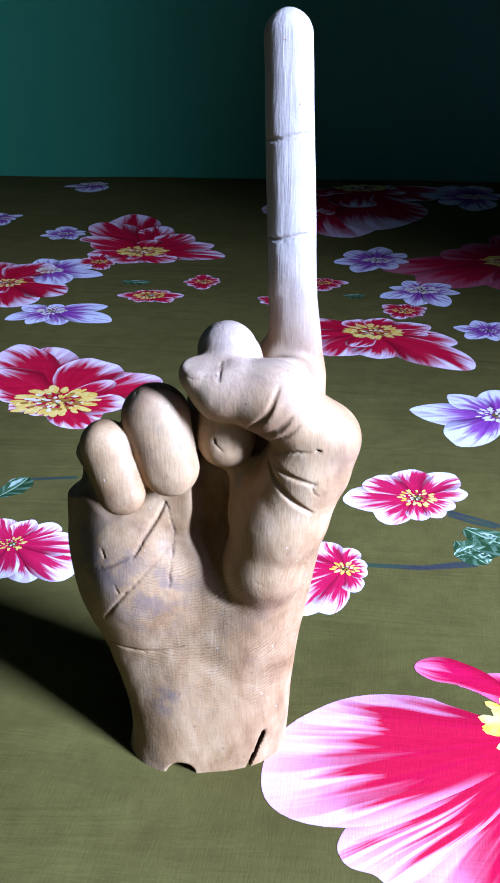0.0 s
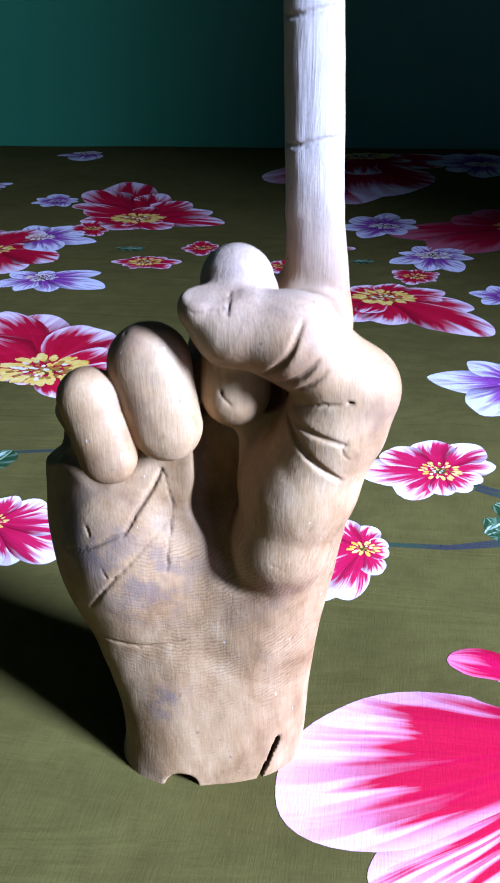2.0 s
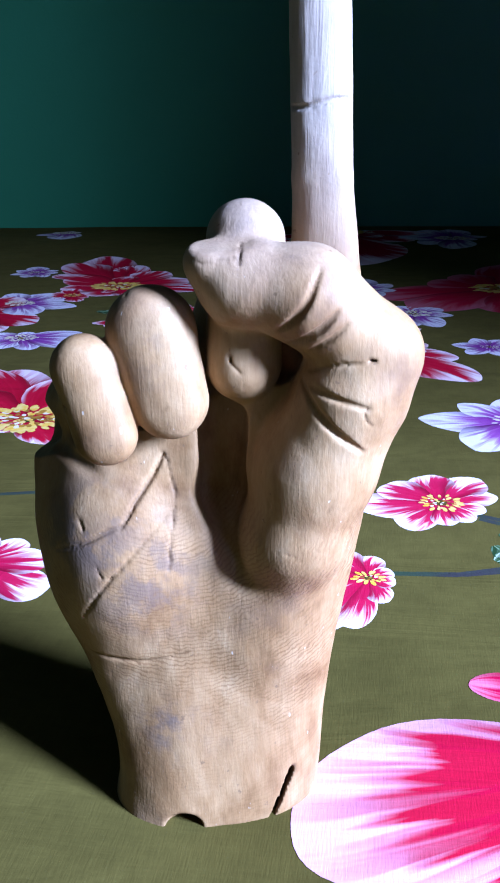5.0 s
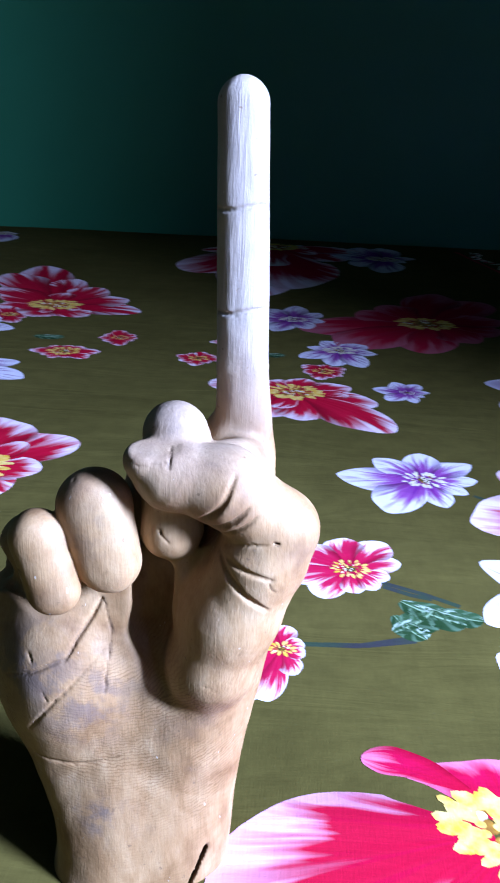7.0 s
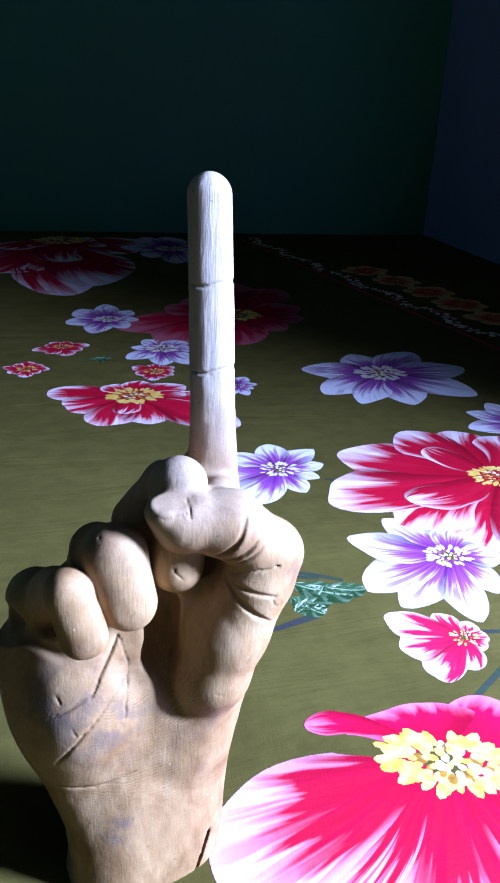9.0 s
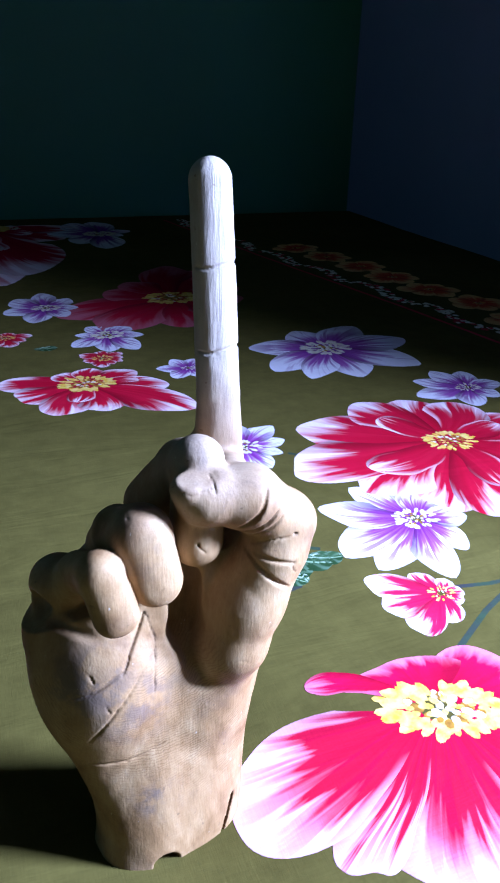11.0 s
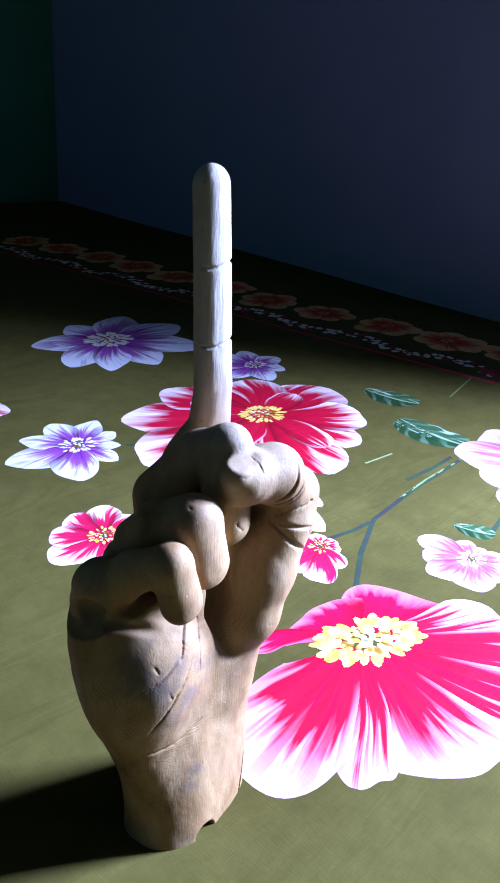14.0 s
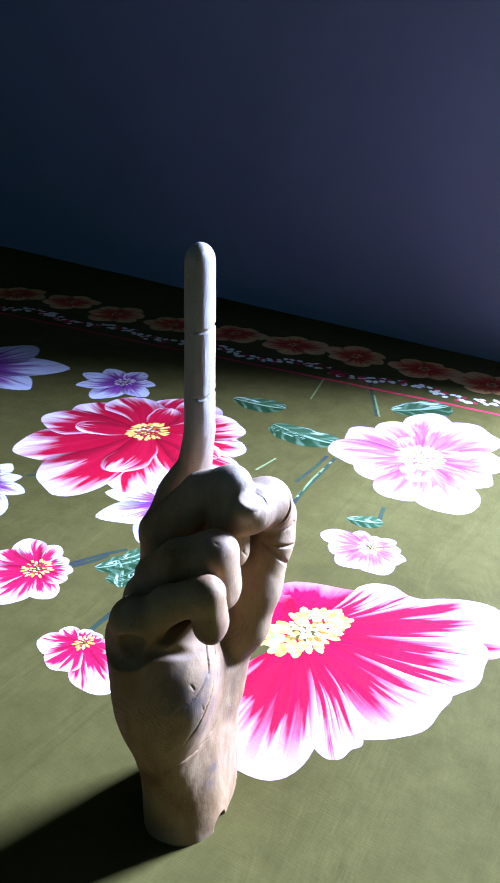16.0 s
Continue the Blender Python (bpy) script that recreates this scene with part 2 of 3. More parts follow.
    h = m.math("ADD", m.math("ADD", m.math("MULTIPLY", fibre, 0.35), m.math("MULTIPLY", m.math("MULTIPLY", chisel, finger_pale), 1.6)), m.math("MULTIPLY", m.noise(v, 150.0, 4), 0.9))
    h = m.math("SUBTRACT", h, m.math("MULTIPLY", arc, 0.06))
    m.out(Base_Color=col, Roughness=m.ramp(m.noise(v, 90.0, 3), [(0.3, 0.52), (0.7, 0.72)]), Normal=m.bump(h, 0.4, 0.0007))
    m.bsdf.inputs["Specular IOR Level"].default_value = 0.3
    return m.mat


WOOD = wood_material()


# ---- building helpers ----
def link_mesh(name, bm, mats, parent=None, label="", smooth=False):
    me = bpy.data.meshes.new(name)
    bm.to_mesh(me)
    bm.free()
    for mt in (mats if isinstance(mats, (list, tuple)) else [mats]):
        me.materials.append(mt)
    if smooth:
        me.polygons.foreach_set("use_smooth", [True] * len(me.polygons))
    ob = new(name, me)
    if parent:
        ob.parent = parent
    return tagged(ob, label) if label else ob


def part(name, bm, material, parent, label=""):
    return link_mesh(name, bm, material, parent, label)


def add_box(bm, lo, hi, bevel=0.0):
    lo, hi = Vector(lo), Vector(hi)
    r = bmesh.ops.create_cube(bm, size=1.0)
    for v in r["verts"]:
        v.co = Vector((lo[i] + (v.co[i] + 0.5) * (hi[i] - lo[i]) for i in range(3)))
    if bevel:
        es = list({e for v in r["verts"] for e in v.link_edges})
        bmesh.ops.bevel(bm, geom=es, offset=bevel, segments=3, affect="EDGES", profile=0.5)


def box(name, lo, hi, mat, parent=None, bevel=0.0, label=""):
    bm = bmesh.new()
    add_box(bm, lo, hi, bevel)
    return link_mesh(name, bm, mat, parent, label)


# ---- the room ----
T = 0.15
tagged(box("wall_north", (WEST - T, NORTH, FLOOR_Z), (EAST + T, NORTH + T, TOP_Z), GREEN_WALL), "unseen green plaster wall, darkened to cut bounce light behind the bed", "wall", kind="structure")
tagged(box("wall_west", (WEST - T, SOUTH, FLOOR_Z), (WEST, NORTH, TOP_Z), LOW_BOUNCE_WALL), "unseen green plaster wall, darkened to cut bounce light", "wall", kind="structure")
tagged(box("wall_south", (WEST - T, SOUTH - T, FLOOR_Z), (EAST + T, SOUTH, TOP_Z), LOW_BOUNCE_WALL), "unseen green plaster wall, darkened to cut bounce light", "wall", kind="structure")
tagged(box("floor", (WEST - T, SOUTH - T, FLOOR_Z - T), (EAST + T, NORTH + T, FLOOR_Z), CONCRETE), "plain concrete floor", "floor", kind="structure")
tagged(box("ceiling", (WEST - T, SOUTH - T, TOP_Z), (EAST + T, NORTH + T, TOP_Z + T), CEILING_PAINT), "plain painted ceiling", "ceiling", kind="structure")
bm = bmesh.new()
add_box(bm, (EAST, SOUTH, FLOOR_Z), (EAST + T, WIN_Y0, TOP_Z))
add_box(bm, (EAST, WIN_Y1, FLOOR_Z), (EAST + T, NORTH, TOP_Z))
add_box(bm, (EAST, WIN_Y0, FLOOR_Z), (EAST + T, WIN_Y1, WIN_Z0))
add_box(bm, (EAST, WIN_Y0, WIN_Z1), (EAST + T, WIN_Y1, TOP_Z))
tagged(link_mesh("wall_east", bm, BLUE_WALL), "grey-blue painted wall beside the window", "wall", kind="structure")



# ---- the bed and its printed sheet ----
X0, X1, Y0, Y1 = -1.75, 1.0, -1.3, NORTH - 0.015


def drape(x, y):
    """Height of the sheet: nearly flat, with faint folds, pressed in under the sculpture."""
    p = Vector((x * 3.0, y * 3.0, 0.3))
    q = Vector((x * 9.0 + y * 5.0, y * 14.0 - x * 3.0, 1.7))
    near = min(1.0, max(0.0, (math.hypot(x - 0.003, y - 0.028) - 0.06) / 0.12))
    sag = -0.007 * math.exp(-(math.hypot(x - 0.003, y - 0.028) / 0.07) ** 2)
    return near * (0.0030 * noise.noise(p) + 0.0006 * noise.noise(q)) + sag


mattress = tagged(new("mattress"), "thick mattress hidden under the printed sheet", "mattress")
box("mattress_body", (X0 + 0.02, Y0 + 0.02, FLOOR_Z + 0.02), (X1 - 0.012, Y1 - 0.012, -0.016), MATTRESS_CLOTH, mattress, 0.01)

NX, NY = 400, 450
xs, ys = np.linspace(X0, X1, NX), np.linspace(Y0, Y1, NY)
verts = [(x, y, drape(x, y)) for y in ys for x in xs]
faces = [(j * NX + i, j * NX + i + 1, (j + 1) * NX + i + 1, (j + 1) * NX + i) for j in range(NY - 1) for i in range(NX - 1)]
me = bpy.data.meshes.new("bed_sheet")
me.from_pydata(verts, [], faces)
me.polygons.foreach_set("use_smooth", [True] * len(me.polygons))
me.materials.append(cloth_material())
sheet = tagged(new("bed_sheet", me), "olive green cotton bed sheet printed with large flowers", "bed sheet")


class Print:
    """Ink on the sheet, laid a hair above the cloth."""

    def __init__(self):
        self.v, self.f, self.uv, self.m = [], [], [], []

    def grid(self, pts, nu, nv, slot, lift):
        base = len(self.v)
        for x, y, u, w in pts:
            self.v.append((x, y, drape(x, y) + lift))
        for j in range(nv - 1):
            for i in range(nu - 1):
                q = (j * nu + i, j * nu + i + 1, (j + 1) * nu + i + 1, (j + 1) * nu + i)
                self.f.append([base + k for k in q])
                self.uv.append([(pts[k][2], pts[k][3]) for k in q])
                self.m.append(slot)

    def petal(self, cx, cy, ang, length, half, slot, lift, bend=0.0, seed=0, nose=3.0, blunt=0.5, nu=11, nv=20):
        pts = []
        for j in range(nv):
            s = 1 - (1 - j / (nv - 1)) ** 1.8
            w = half * 1.12 * (0.12 + 0.88 * s ** 0.85) * max(0.0, 1 - s ** nose) ** blunt
            for i in range(nu):
                u = 2 * i / (nu - 1) - 1
                edge = 1 + 0.26 * noise.noise(Vector((s * 3.4 + seed * 3.1, u * 1.2, seed * 1.7)))
                r = length * s * (1 + 0.16 * noise.noise(Vector((u * 1.6, seed * 2.3, 4.2))) * s * (1 - s))
                a = radians(ang) + bend * s * s
                x = cx + math.cos(a) * r - math.sin(a) * w * u * edge
                y = cy + math.sin(a) * r + math.cos(a) * w * u * edge
                pts.append((x, y, u * 0.5 + 0.5, s * 0.998 + seed))
        self.grid(pts, nu, nv, slot, lift)

    def fan(self, cx, cy, a0, am, a1, r0, rm, r1, slot, lift, bend=0.0, seed=0, power=1.8, root=0.01, nu=19, nv=16):
        """A broad petal that fills a sector: its rim runs from r0 over the tip rm to r1."""
        pts = []
        for j in range(nv):
            t = j / (nv - 1)
            for i in range(nu):
                u = i / (nu - 1)
                a = a0 + (a1 - a0) * u
                if a < am:
                    rim = rm - (rm - r0) * ((am - a) / max(1e-6, am - a0)) ** power
                else:
                    rim = rm - (rm - r1) * ((a - am) / max(1e-6, a1 - am)) ** power
                rim *= 1 - 0.07 * abs(2 * u - 1) ** 8 + 0.07 * noise.noise(Vector((u * 3.2, seed * 2.3, 4.2)))
                r = root + (rim - root) * t
                q = radians(a) + bend * math.sin(math.pi * t) + 0.05 * t * noise.noise(Vector((t * 2.4, seed * 1.9, 7.7)))
                pts.append((cx + math.cos(q) * r, cy + math.sin(q) * r, u, t * 0.998 + seed))
        self.grid(pts, nu, nv, slot, lift)

    def blob(self, x, y, rx, ry, rot, slot, lift, n=8):
        c, s = math.cos(rot), math.sin(rot)
        base = len(self.v)
        for k in range(n):
            a = 2 * math.pi * k / n
            px, py = rx * math.cos(a), ry * math.sin(a)
            X, Y = x + c * px - s * py, y + s * px + c * py
            self.v.append((X, Y, drape(X, Y) + lift))
        self.f.append(list(range(base, base + n)))
        self.uv.append([(0.5, 0.5)] * n)
        self.m.append(slot)

    def strip(self, pts, width, slot, lift):
        rows = []
        for k, p in enumerate(pts):
            a, b = Vector(pts[max(0, k - 1)]), Vector(pts[min(len(pts) - 1, k + 1)])
            d = (b - a).normalized()
            for u in (-1, 0, 1):
                rows.append((p[0] - d.y * u * width / 2, p[1] + d.x * u * width / 2, u * 0.5 + 0.5, k / len(pts)))
        self.grid(rows, 3, len(pts), slot, lift)

    def done(self, name, mats, label):
        me = bpy.data.meshes.new(name)
        me.from_pydata(self.v, [], self.f)
        layer = me.uv_layers.new(name="print")
        layer.data.foreach_set("uv", [c for face in self.uv for p in face for c in p])
        for mt in mats:
            me.materials.append(mt)
        me.polygons.foreach_set("material_index", self.m)
        me.polygons.foreach_set("use_smooth", [True] * len(self.f))
        me.update()
        ob = new(name, me)
        ob.parent = sheet
        return tagged(ob, label)


LABELS = {"big_pink": "large crimson and white printed flower", "pink": "pink and white printed flower", "bell": "half-open rose printed flower",
          "red": "red printed flower with white edges", "dark": "dark red printed flower", "violet": "violet and white printed flower",
          "pale": "pale pink and violet printed flower", "orange": "orange printed border flower"}
rng = random.Random(7)
SIDE = {"violet": 0.62, "red": 0.80, "bell": 0.84, "pale": 0.84, "orange": 0.75, "dark": 0.78}
POWER = {"violet": 1.25, "red": 1.5, "dark": 1.5}


def spread_of(disc):
    return disc[0] if isinstance(disc, tuple) else disc


def stamens(pr, kind, cx, cy, disc, lift, turn=0.0):
    """The flower's centre: yellow anthers round the rim, cream and brown ones within."""
    rx, ry = disc if isinstance(disc, tuple) else (disc, disc * 0.8)
    count = int(min(120, max(24, rx * 3600)))
    brown = {"red": 0.5, "dark": 0.7, "big_pink": 0.30, "pale": 0.05, "violet": 0.2}.get(kind, 0.3)
    ct, st = math.cos(turn), math.sin(turn)
    for k in range(count):
        r = math.sqrt((k + 0.5) / count)
        a = k * 2.39996 + rng.uniform(-0.25, 0.25)
        rim = r > 0.72
        size = rx * (0.11 if count > 30 else 0.17) * rng.uniform(0.75, 1.25) * (1.1 if rim else 0.8)
        slot = 1 if rim else (2 if rng.random() < brown else (4 if rng.random() < 0.5 else 1))
        reach = r * rng.uniform(0.92, 1.08)
        px, py = rx * reach * math.cos(a), ry * reach * math.sin(a)
        px, py = px * ct - py * st, px * st + py * ct
        pr.blob(cx + px, cy + py, size * (1.5 if rim else 1.0), size * 0.72, math.atan2(py, px), slot, lift + 0.000003 * (k % 5))


def large_flower(cx, cy):
    """The great crimson and white flower beside the sculpture, drawn as if seen from one side."""
    pr = Print()
    broad = ((-14, 14, 62, 0.090, 0.070, 0.046, 3), (-36, -20, -6, 0.128, 0.106, 0.086, 0), (-66, -45, -29, 0.137, 0.169, 0.117, 0), (-94, -66, -56, 0.113, 0.138, 0.138, 0),
             (-137, -118, -86, 0.110, 0.122, 0.114, 0), (-150, -141, -130, 0.114, 0.119, 0.110, 0), (-196, -165, -146, 0.064, 0.139, 0.110, 0),
             (40, 95, 150, 0.050, 0.043, 0.058, 3))
    for k, (a0, am, a1, r0, rm, r1, slot) in enumerate(broad):
        pr.fan(cx, cy, a0, am, a1, r0, rm, r1, slot, 0.00008 + 0.000012 * k, 0.06 if k in (5, 6) else -0.03, 11 + 5 * k, 2.0, 0.012, 27, 22)
    pr.petal(cx - 0.018, cy + 0.022, 150, 0.052, 0.012, 3, 0.00018, 0.2, 9, 4.0)
    stamens(pr, "big_pink", cx + 0.003, cy - 0.003, (0.037, 0.019), 0.0002, radians(-18))
    return pr.done("printed_flower", [PETALS["big_pink"], STAMEN, STAMEN_DARK, PETALS["crimson"], CREAM], LABELS["big_pink"])


def printed_flower(kind, cx, cy, disc, petals):
    pr = Print()
    filled = []
    for i, p in enumerate(petals):
        filled.append(p)
        q = petals[(i + 1) % len(petals)]
        gap = (q[0] - p[0]) % 360
        extra = int(gap // (85 if kind == "violet" else 62))
        for e in range(extra):
            filled.append((p[0] + gap * (e + 1) / (extra + 1), (p[1] + q[1]) * 0.5 * rng.uniform(0.72, 0.9)))
    petals = filled
    n = len(petals)
    order = list(range(n))
    rng.shuffle(order)
    for k, i in enumerate(order):
        ang, length = petals[i][:2]
        gap1 = (ang - petals[i - 1][0]) % 360
        gap2 = (petals[(i + 1) % n][0] - ang) % 360
        b0, b1 = petals[i - 1][1], petals[(i + 1) % n][1]
        w0, w1 = min(gap1 * 0.5 + 7, 52), min(gap2 * 0.5 + 7, 52)
        r0, r1 = [SIDE.get(kind, 0.8) * min(length, 0.35 * length + 0.65 * q) for q in (b0, b1)]
        pr.fan(cx, cy, ang - w0, ang, ang + w1, r0, length, r1, 0, 0.00008 + 0.000012 * k, rng.uniform(-0.12, 0.12), rng.randint(1, 60), POWER.get(kind, 1.7), 0.3 * spread_of(disc))
    if kind in ("red", "pale") and max(p[1] for p in petals) > 0.08:
        for i in range(0, n, 3):
            a2, l2 = petals[i][0] + rng.uniform(8, 22), petals[i][1] * rng.uniform(0.52, 0.66)
            pr.petal(cx, cy, a2, l2, l2 * rng.uniform(0.26, 0.36), 0, 0.00008 + 0.000012 * (n + i), rng.uniform(-0.2, 0.2), rng.randint(61, 99), 3.0)
    stamens(pr, kind, cx, cy, disc, 0.00008 + 0.000012 * (2 * n))
    return pr.done("printed_flower", [PETALS[kind], CREAM if kind in ("violet", "pale") else STAMEN, STAMEN_DARK, PETALS["crimson"], CREAM], LABELS[kind])


def printed_stem(pts, width=0.0042, ink=None, label="thin dark green printed stem"):
    ps = [Vector((x, y, 0)) for x, y in pts]
    fine = []
    for a, b in zip(ps, ps[1:]):
        for k in range(6):
            fine.append(a.lerp(b, k / 6)[:2])
    fine.append(ps[-1][:2])
    fine = [(*p,) for p in fine]
    pr = Print()
    pr.strip(fine, width, 0, 0.00005)
    return pr.done("printed_stem", [ink or STEM], label)


def printed_leaf(a, b, width=0.56):
    d = Vector((b[0] - a[0], b[1] - a[1]))
    pr = Print()
    L = d.length * 1.15
    pr.petal(a[0], a[1], math.degrees(math.atan2(d.y, d.x)), L, L * width, 0, 0.000056, 0.15, rng.randint(1, 60), 1.6)
    return pr.done("printed_leaf", [PETALS["leaf"]], "green and white printed leaf")


large_flower(0.169, 0.045)
printed_flower("pink", 0.104, 0.255, 0.0130, [(-170, 0.0518), (-119, 0.0434), (-55, 0.0294), (17, 0.0386), (55, 0.0474), (94, 0.0421), (147, 0.0427)])
printed_flower("bell", 0.060, 0.162, 0.0076, [(-120, 0.0542), (-98, 0.0454), (-73, 0.024), (37, 0.015), (83, 0.0242), (124, 0.0324)])
printed_flower("violet", 0.175, 0.409, 0.0180, [(-119, 0.0779), (-78, 0.0532), (7, 0.0474), (42, 0.0623), (87, 0.0611), (135, 0.0566), (180, 0.077)])
printed_flower("red", 0.384, 0.368, 0.0261, [(-170, 0.1876), (-151, 0.1522), (-121, 0.1463), (-107, 0.1607), (-43, 0.1196), (7, 0.126), (57, 0.1121), (86, 0.1203), (111, 0.1298), (156, 0.1558)])
printed_flower("violet", 0.269, 0.239, 0.0182, [(-155, 0.0939), (-137, 0.0891), (-102, 0.0847), (-75, 0.0548), (118, 0.0694), (152, 0.0805)])
printed_flower("bell", 0.232, 0.141, 0.0102, [(-174, 0.0473), (-133, 0.0517), (-107, 0.0345), (-57, 0.0166), (108, 0.0294), (143, 0.0536)])
printed_flower("violet", 0.391, 0.684, 0.0321, [(-146, 0.1248), (-124, 0.124), (-93, 0.1182), (-48, 0.1303), (6, 0.1246), (43, 0.1196), (101, 0.0835), (168, 0.1063)])
printed_flower("violet", 0.492, 0.497, 0.0152, [(-171, 0.076), (-113, 0.0596), (-65, 0.042), (9, 0.0487), (65, 0.0573), (101, 0.0641), (146, 0.0649)])
printed_flower("violet", 0.188, 0.654, 0.0089, [(-125, 0.0416), (-80, 0.0345), (7, 0.0262), (63, 0.038), (109, 0.0392), (168, 0.0388)])
printed_flower("red", 0.058, 0.631, 0.0311, [(-116, 0.1038), (-83, 0.0956), (-47, 0.1486), (-17, 0.0952), (28, 0.0711), (127, 0.0514), (166, 0.105)])
printed_flower("dark", 0.253, 0.994, 0.0430, [(-158, 0.2024), (-129, 0.2138), (-99, 0.17), (-16, 0.1196), (58, 0.2297), (79, 0.2448), (143, 0.122)])
printed_flower("violet", 0.115, 0.816, 0.0222, [(-140, 0.0681), (-98, 0.0757), (-68, 0.0767), (41, 0.0503), (117, 0.0492)])
printed_flower("red", -0.022, 0.836, 0.0130, [(-159, 0.0427), (-84, 0.0443), (8, 0.0373), (127, 0.0264)])
printed_flower("red", -0.067, 0.742, 0.0130, [(-93, 0.0331), (-6, 0.0282), (90, 0.03), (161, 0.0307)])
printed_flower("red", 0.092, 0.719, 0.0130, [(-98, 0.0354), (-35, 0.028), (30, 0.0322), (140, 0.0326)])
printed_flower("violet", 0.049, 0.981, 0.0211, [(-158, 0.0691), (-107, 0.0845), (-70, 0.0648), (54, 0.0694), (89, 0.102), (118, 0.0805)])
printed_flower("red", -0.014, 1.720, 0.0572, [(-110, 0.417), (-89, 0.573), (-85, 0.499), (40, 0.04), (95, 0.04), (173, 0.04)])
printed_flower("violet", 0.049, 1.720, 0.0200, [(-89, 0.13), (-24, 0.0425), (91, 0.04), (153, 0.04)])
printed_flower("violet", 0.239, 1.615, 0.0371, [(-119, 0.1298), (-94, 0.1905), (-34, 0.0605), (86, 0.1754), (104, 0.172)])
printed_flower("red", -0.332, 0.991, 0.0370, [(-44, 0.0905), (-10, 0.1422), (79, 0.1496), (97, 0.2097), (111, 0.3497), (123, 0.2815), (148, 0.119)])
printed_flower("violet", -0.513, 1.108, 0.0140, [(-89, 0.057), (-53, 0.0614), (37, 0.0386), (115, 0.0707), (155, 0.0497)])
printed_flower("red", -0.376, 0.913, 0.0130, [(-65, 0.0519), (13, 0.0257), (110, 0.0509), (163, 0.0376)])
printed_flower("violet", -0.432, 0.850, 0.0201, [(-59, 0.0906), (-10, 0.0914), (75, 0.0767), (123, 0.0796), (169, 0.0459)])
printed_flower("red", -0.463, 0.773, 0.0242, [(-94, 0.0992), (-58, 0.1298), (-24, 0.1119), (88, 0.1161), (133, 0.1436)])
printed_flower("violet", -0.345, 0.656, 0.0181, [(-133, 0.0601), (-95, 0.0562), (-58, 0.0647), (-20, 0.099), (24, 0.0699), (99, 0.0304), (162, 0.0474)])
printed_flower("red", -0.242, 0.741, 0.0202, [(-174, 0.0443), (-105, 0.0342), (-39, 0.0448), (6, 0.0453), (136, 0.0318)])
printed_flower("red", -0.187, 0.820, 0.0122, [(-172, 0.0283), (-78, 0.042), (5, 0.0251), (104, 0.0412)])
printed_flower("red", -0.222, 0.379, 0.0381, [(-100, 0.0345), (-47, 0.0686), (6, 0.0684), (38, 0.1062), (95, 0.1154), (116, 0.1623), (126, 0.1818), (148, 0.1562), (166, 0.065)])
printed_flower("pink", -0.156, 0.154, 0.0092, [(-147, 0.0297), (-78, 0.0388), (-51, 0.0476), (-28, 0.0591), (11, 0.0437), (53, 0.035), (88, 0.029), (133, 0.034)])
printed_flower("violet", -0.691, 1.720, 0.0310, [(-71, 0.1452), (3, 0.04), (166, 0.04)])
printed_flower("pale", 0.540, 0.092, 0.0311, [(-174, 0.1206), (-145, 0.1315), (-55, 0.1013), (-11, 0.1455), (14, 0.145), (39, 0.1023), (78, 0.1002), (121, 0.1058), (160, 0.0971)])
printed_flower("pale", 0.317, 0.056, 0.0128, [(-140, 0.0455), (-95, 0.0361), (-28, 0.0295), (41, 0.0291), (99, 0.0465), (169, 0.0459)])
printed_flower("violet", -0.700, 1.237, 0.0171, [(-64, 0.0733), (-16, 0.0323), (139, 0.0858)])

for pts in ([(0.203, 0.081), (0.251, 0.115), (0.303, 0.144), (0.376, 0.157), (0.471, 0.168)],
            [(0.247, 0.145), (0.273, 0.142), (0.297, 0.143)],
            [(0.073, 0.168), (0.105, 0.17), (0.136, 0.181)],
            [(0.125, 0.236), (0.143, 0.228), (0.156, 0.225)],
            [(0.388, 0.173), (0.434, 0.174), (0.47, 0.178)],
            [(0.737, 0.246), (0.619, 0.183)],
            [(0.213, 0.384), (0.23, 0.372), (0.249, 0.37)],
            [(0.399, 0.077), (0.356, 0.066)],
            [(0.085, 0.169), (0.11, 0.171), (0.14, 0.179)],
            [(0.124, 0.241), (0.152, 0.23), (0.173, 0.219)],
            [(-0.182, 0.236), (-0.147, 0.245)]):
    printed_stem(pts)
for pts in ([(0.384, 0.22), (0.425, 0.219)],
            [(0.356, 0.155), (0.408, 0.163), (0.472, 0.168)],
            [(0.614, 0.277), (0.703, 0.303)],
            [(0.692, 0.219), (0.621, 0.18)]):
    printed_stem(pts, 0.0022, STROKE, "thin light green printed stroke")
for a, b in (((0.128, 0.186), (0.155, 0.206)),
             ((0.129, 0.204), (0.141, 0.182)),
             ((0.156, 0.213), (0.18, 0.202)),
             ((0.506, 0.271), (0.496, 0.196)),
             ((0.544, 0.355), (0.55, 0.293)),
             ((0.352, 0.096), (0.362, 0.067)),
             ((0.654, 0.176), (0.709, 0.121)),
             ((-0.193, 0.208), (-0.181, 0.233)),
             ((0.496, 0.27), (0.487, 0.227)),
             ((-0.303, 0.806), (-0.268, 0.801)),
             ((0.012, 0.777), (0.038, 0.774)),
             ((0.135, 0.22), (0.166, 0.197))):
    printed_leaf(a, b)

# the sheet's red, white and orange border along its edge
pr = Print()
pr.strip([(0.757 - 0.18 * (-1.2 + k * 0.01), -1.2 + k * 0.01) for k in range(300)], 0.0065, 0, 0.00008)
pr.done("border_line", [BORDER_RED], "thin red printed border line")
pr = Print()
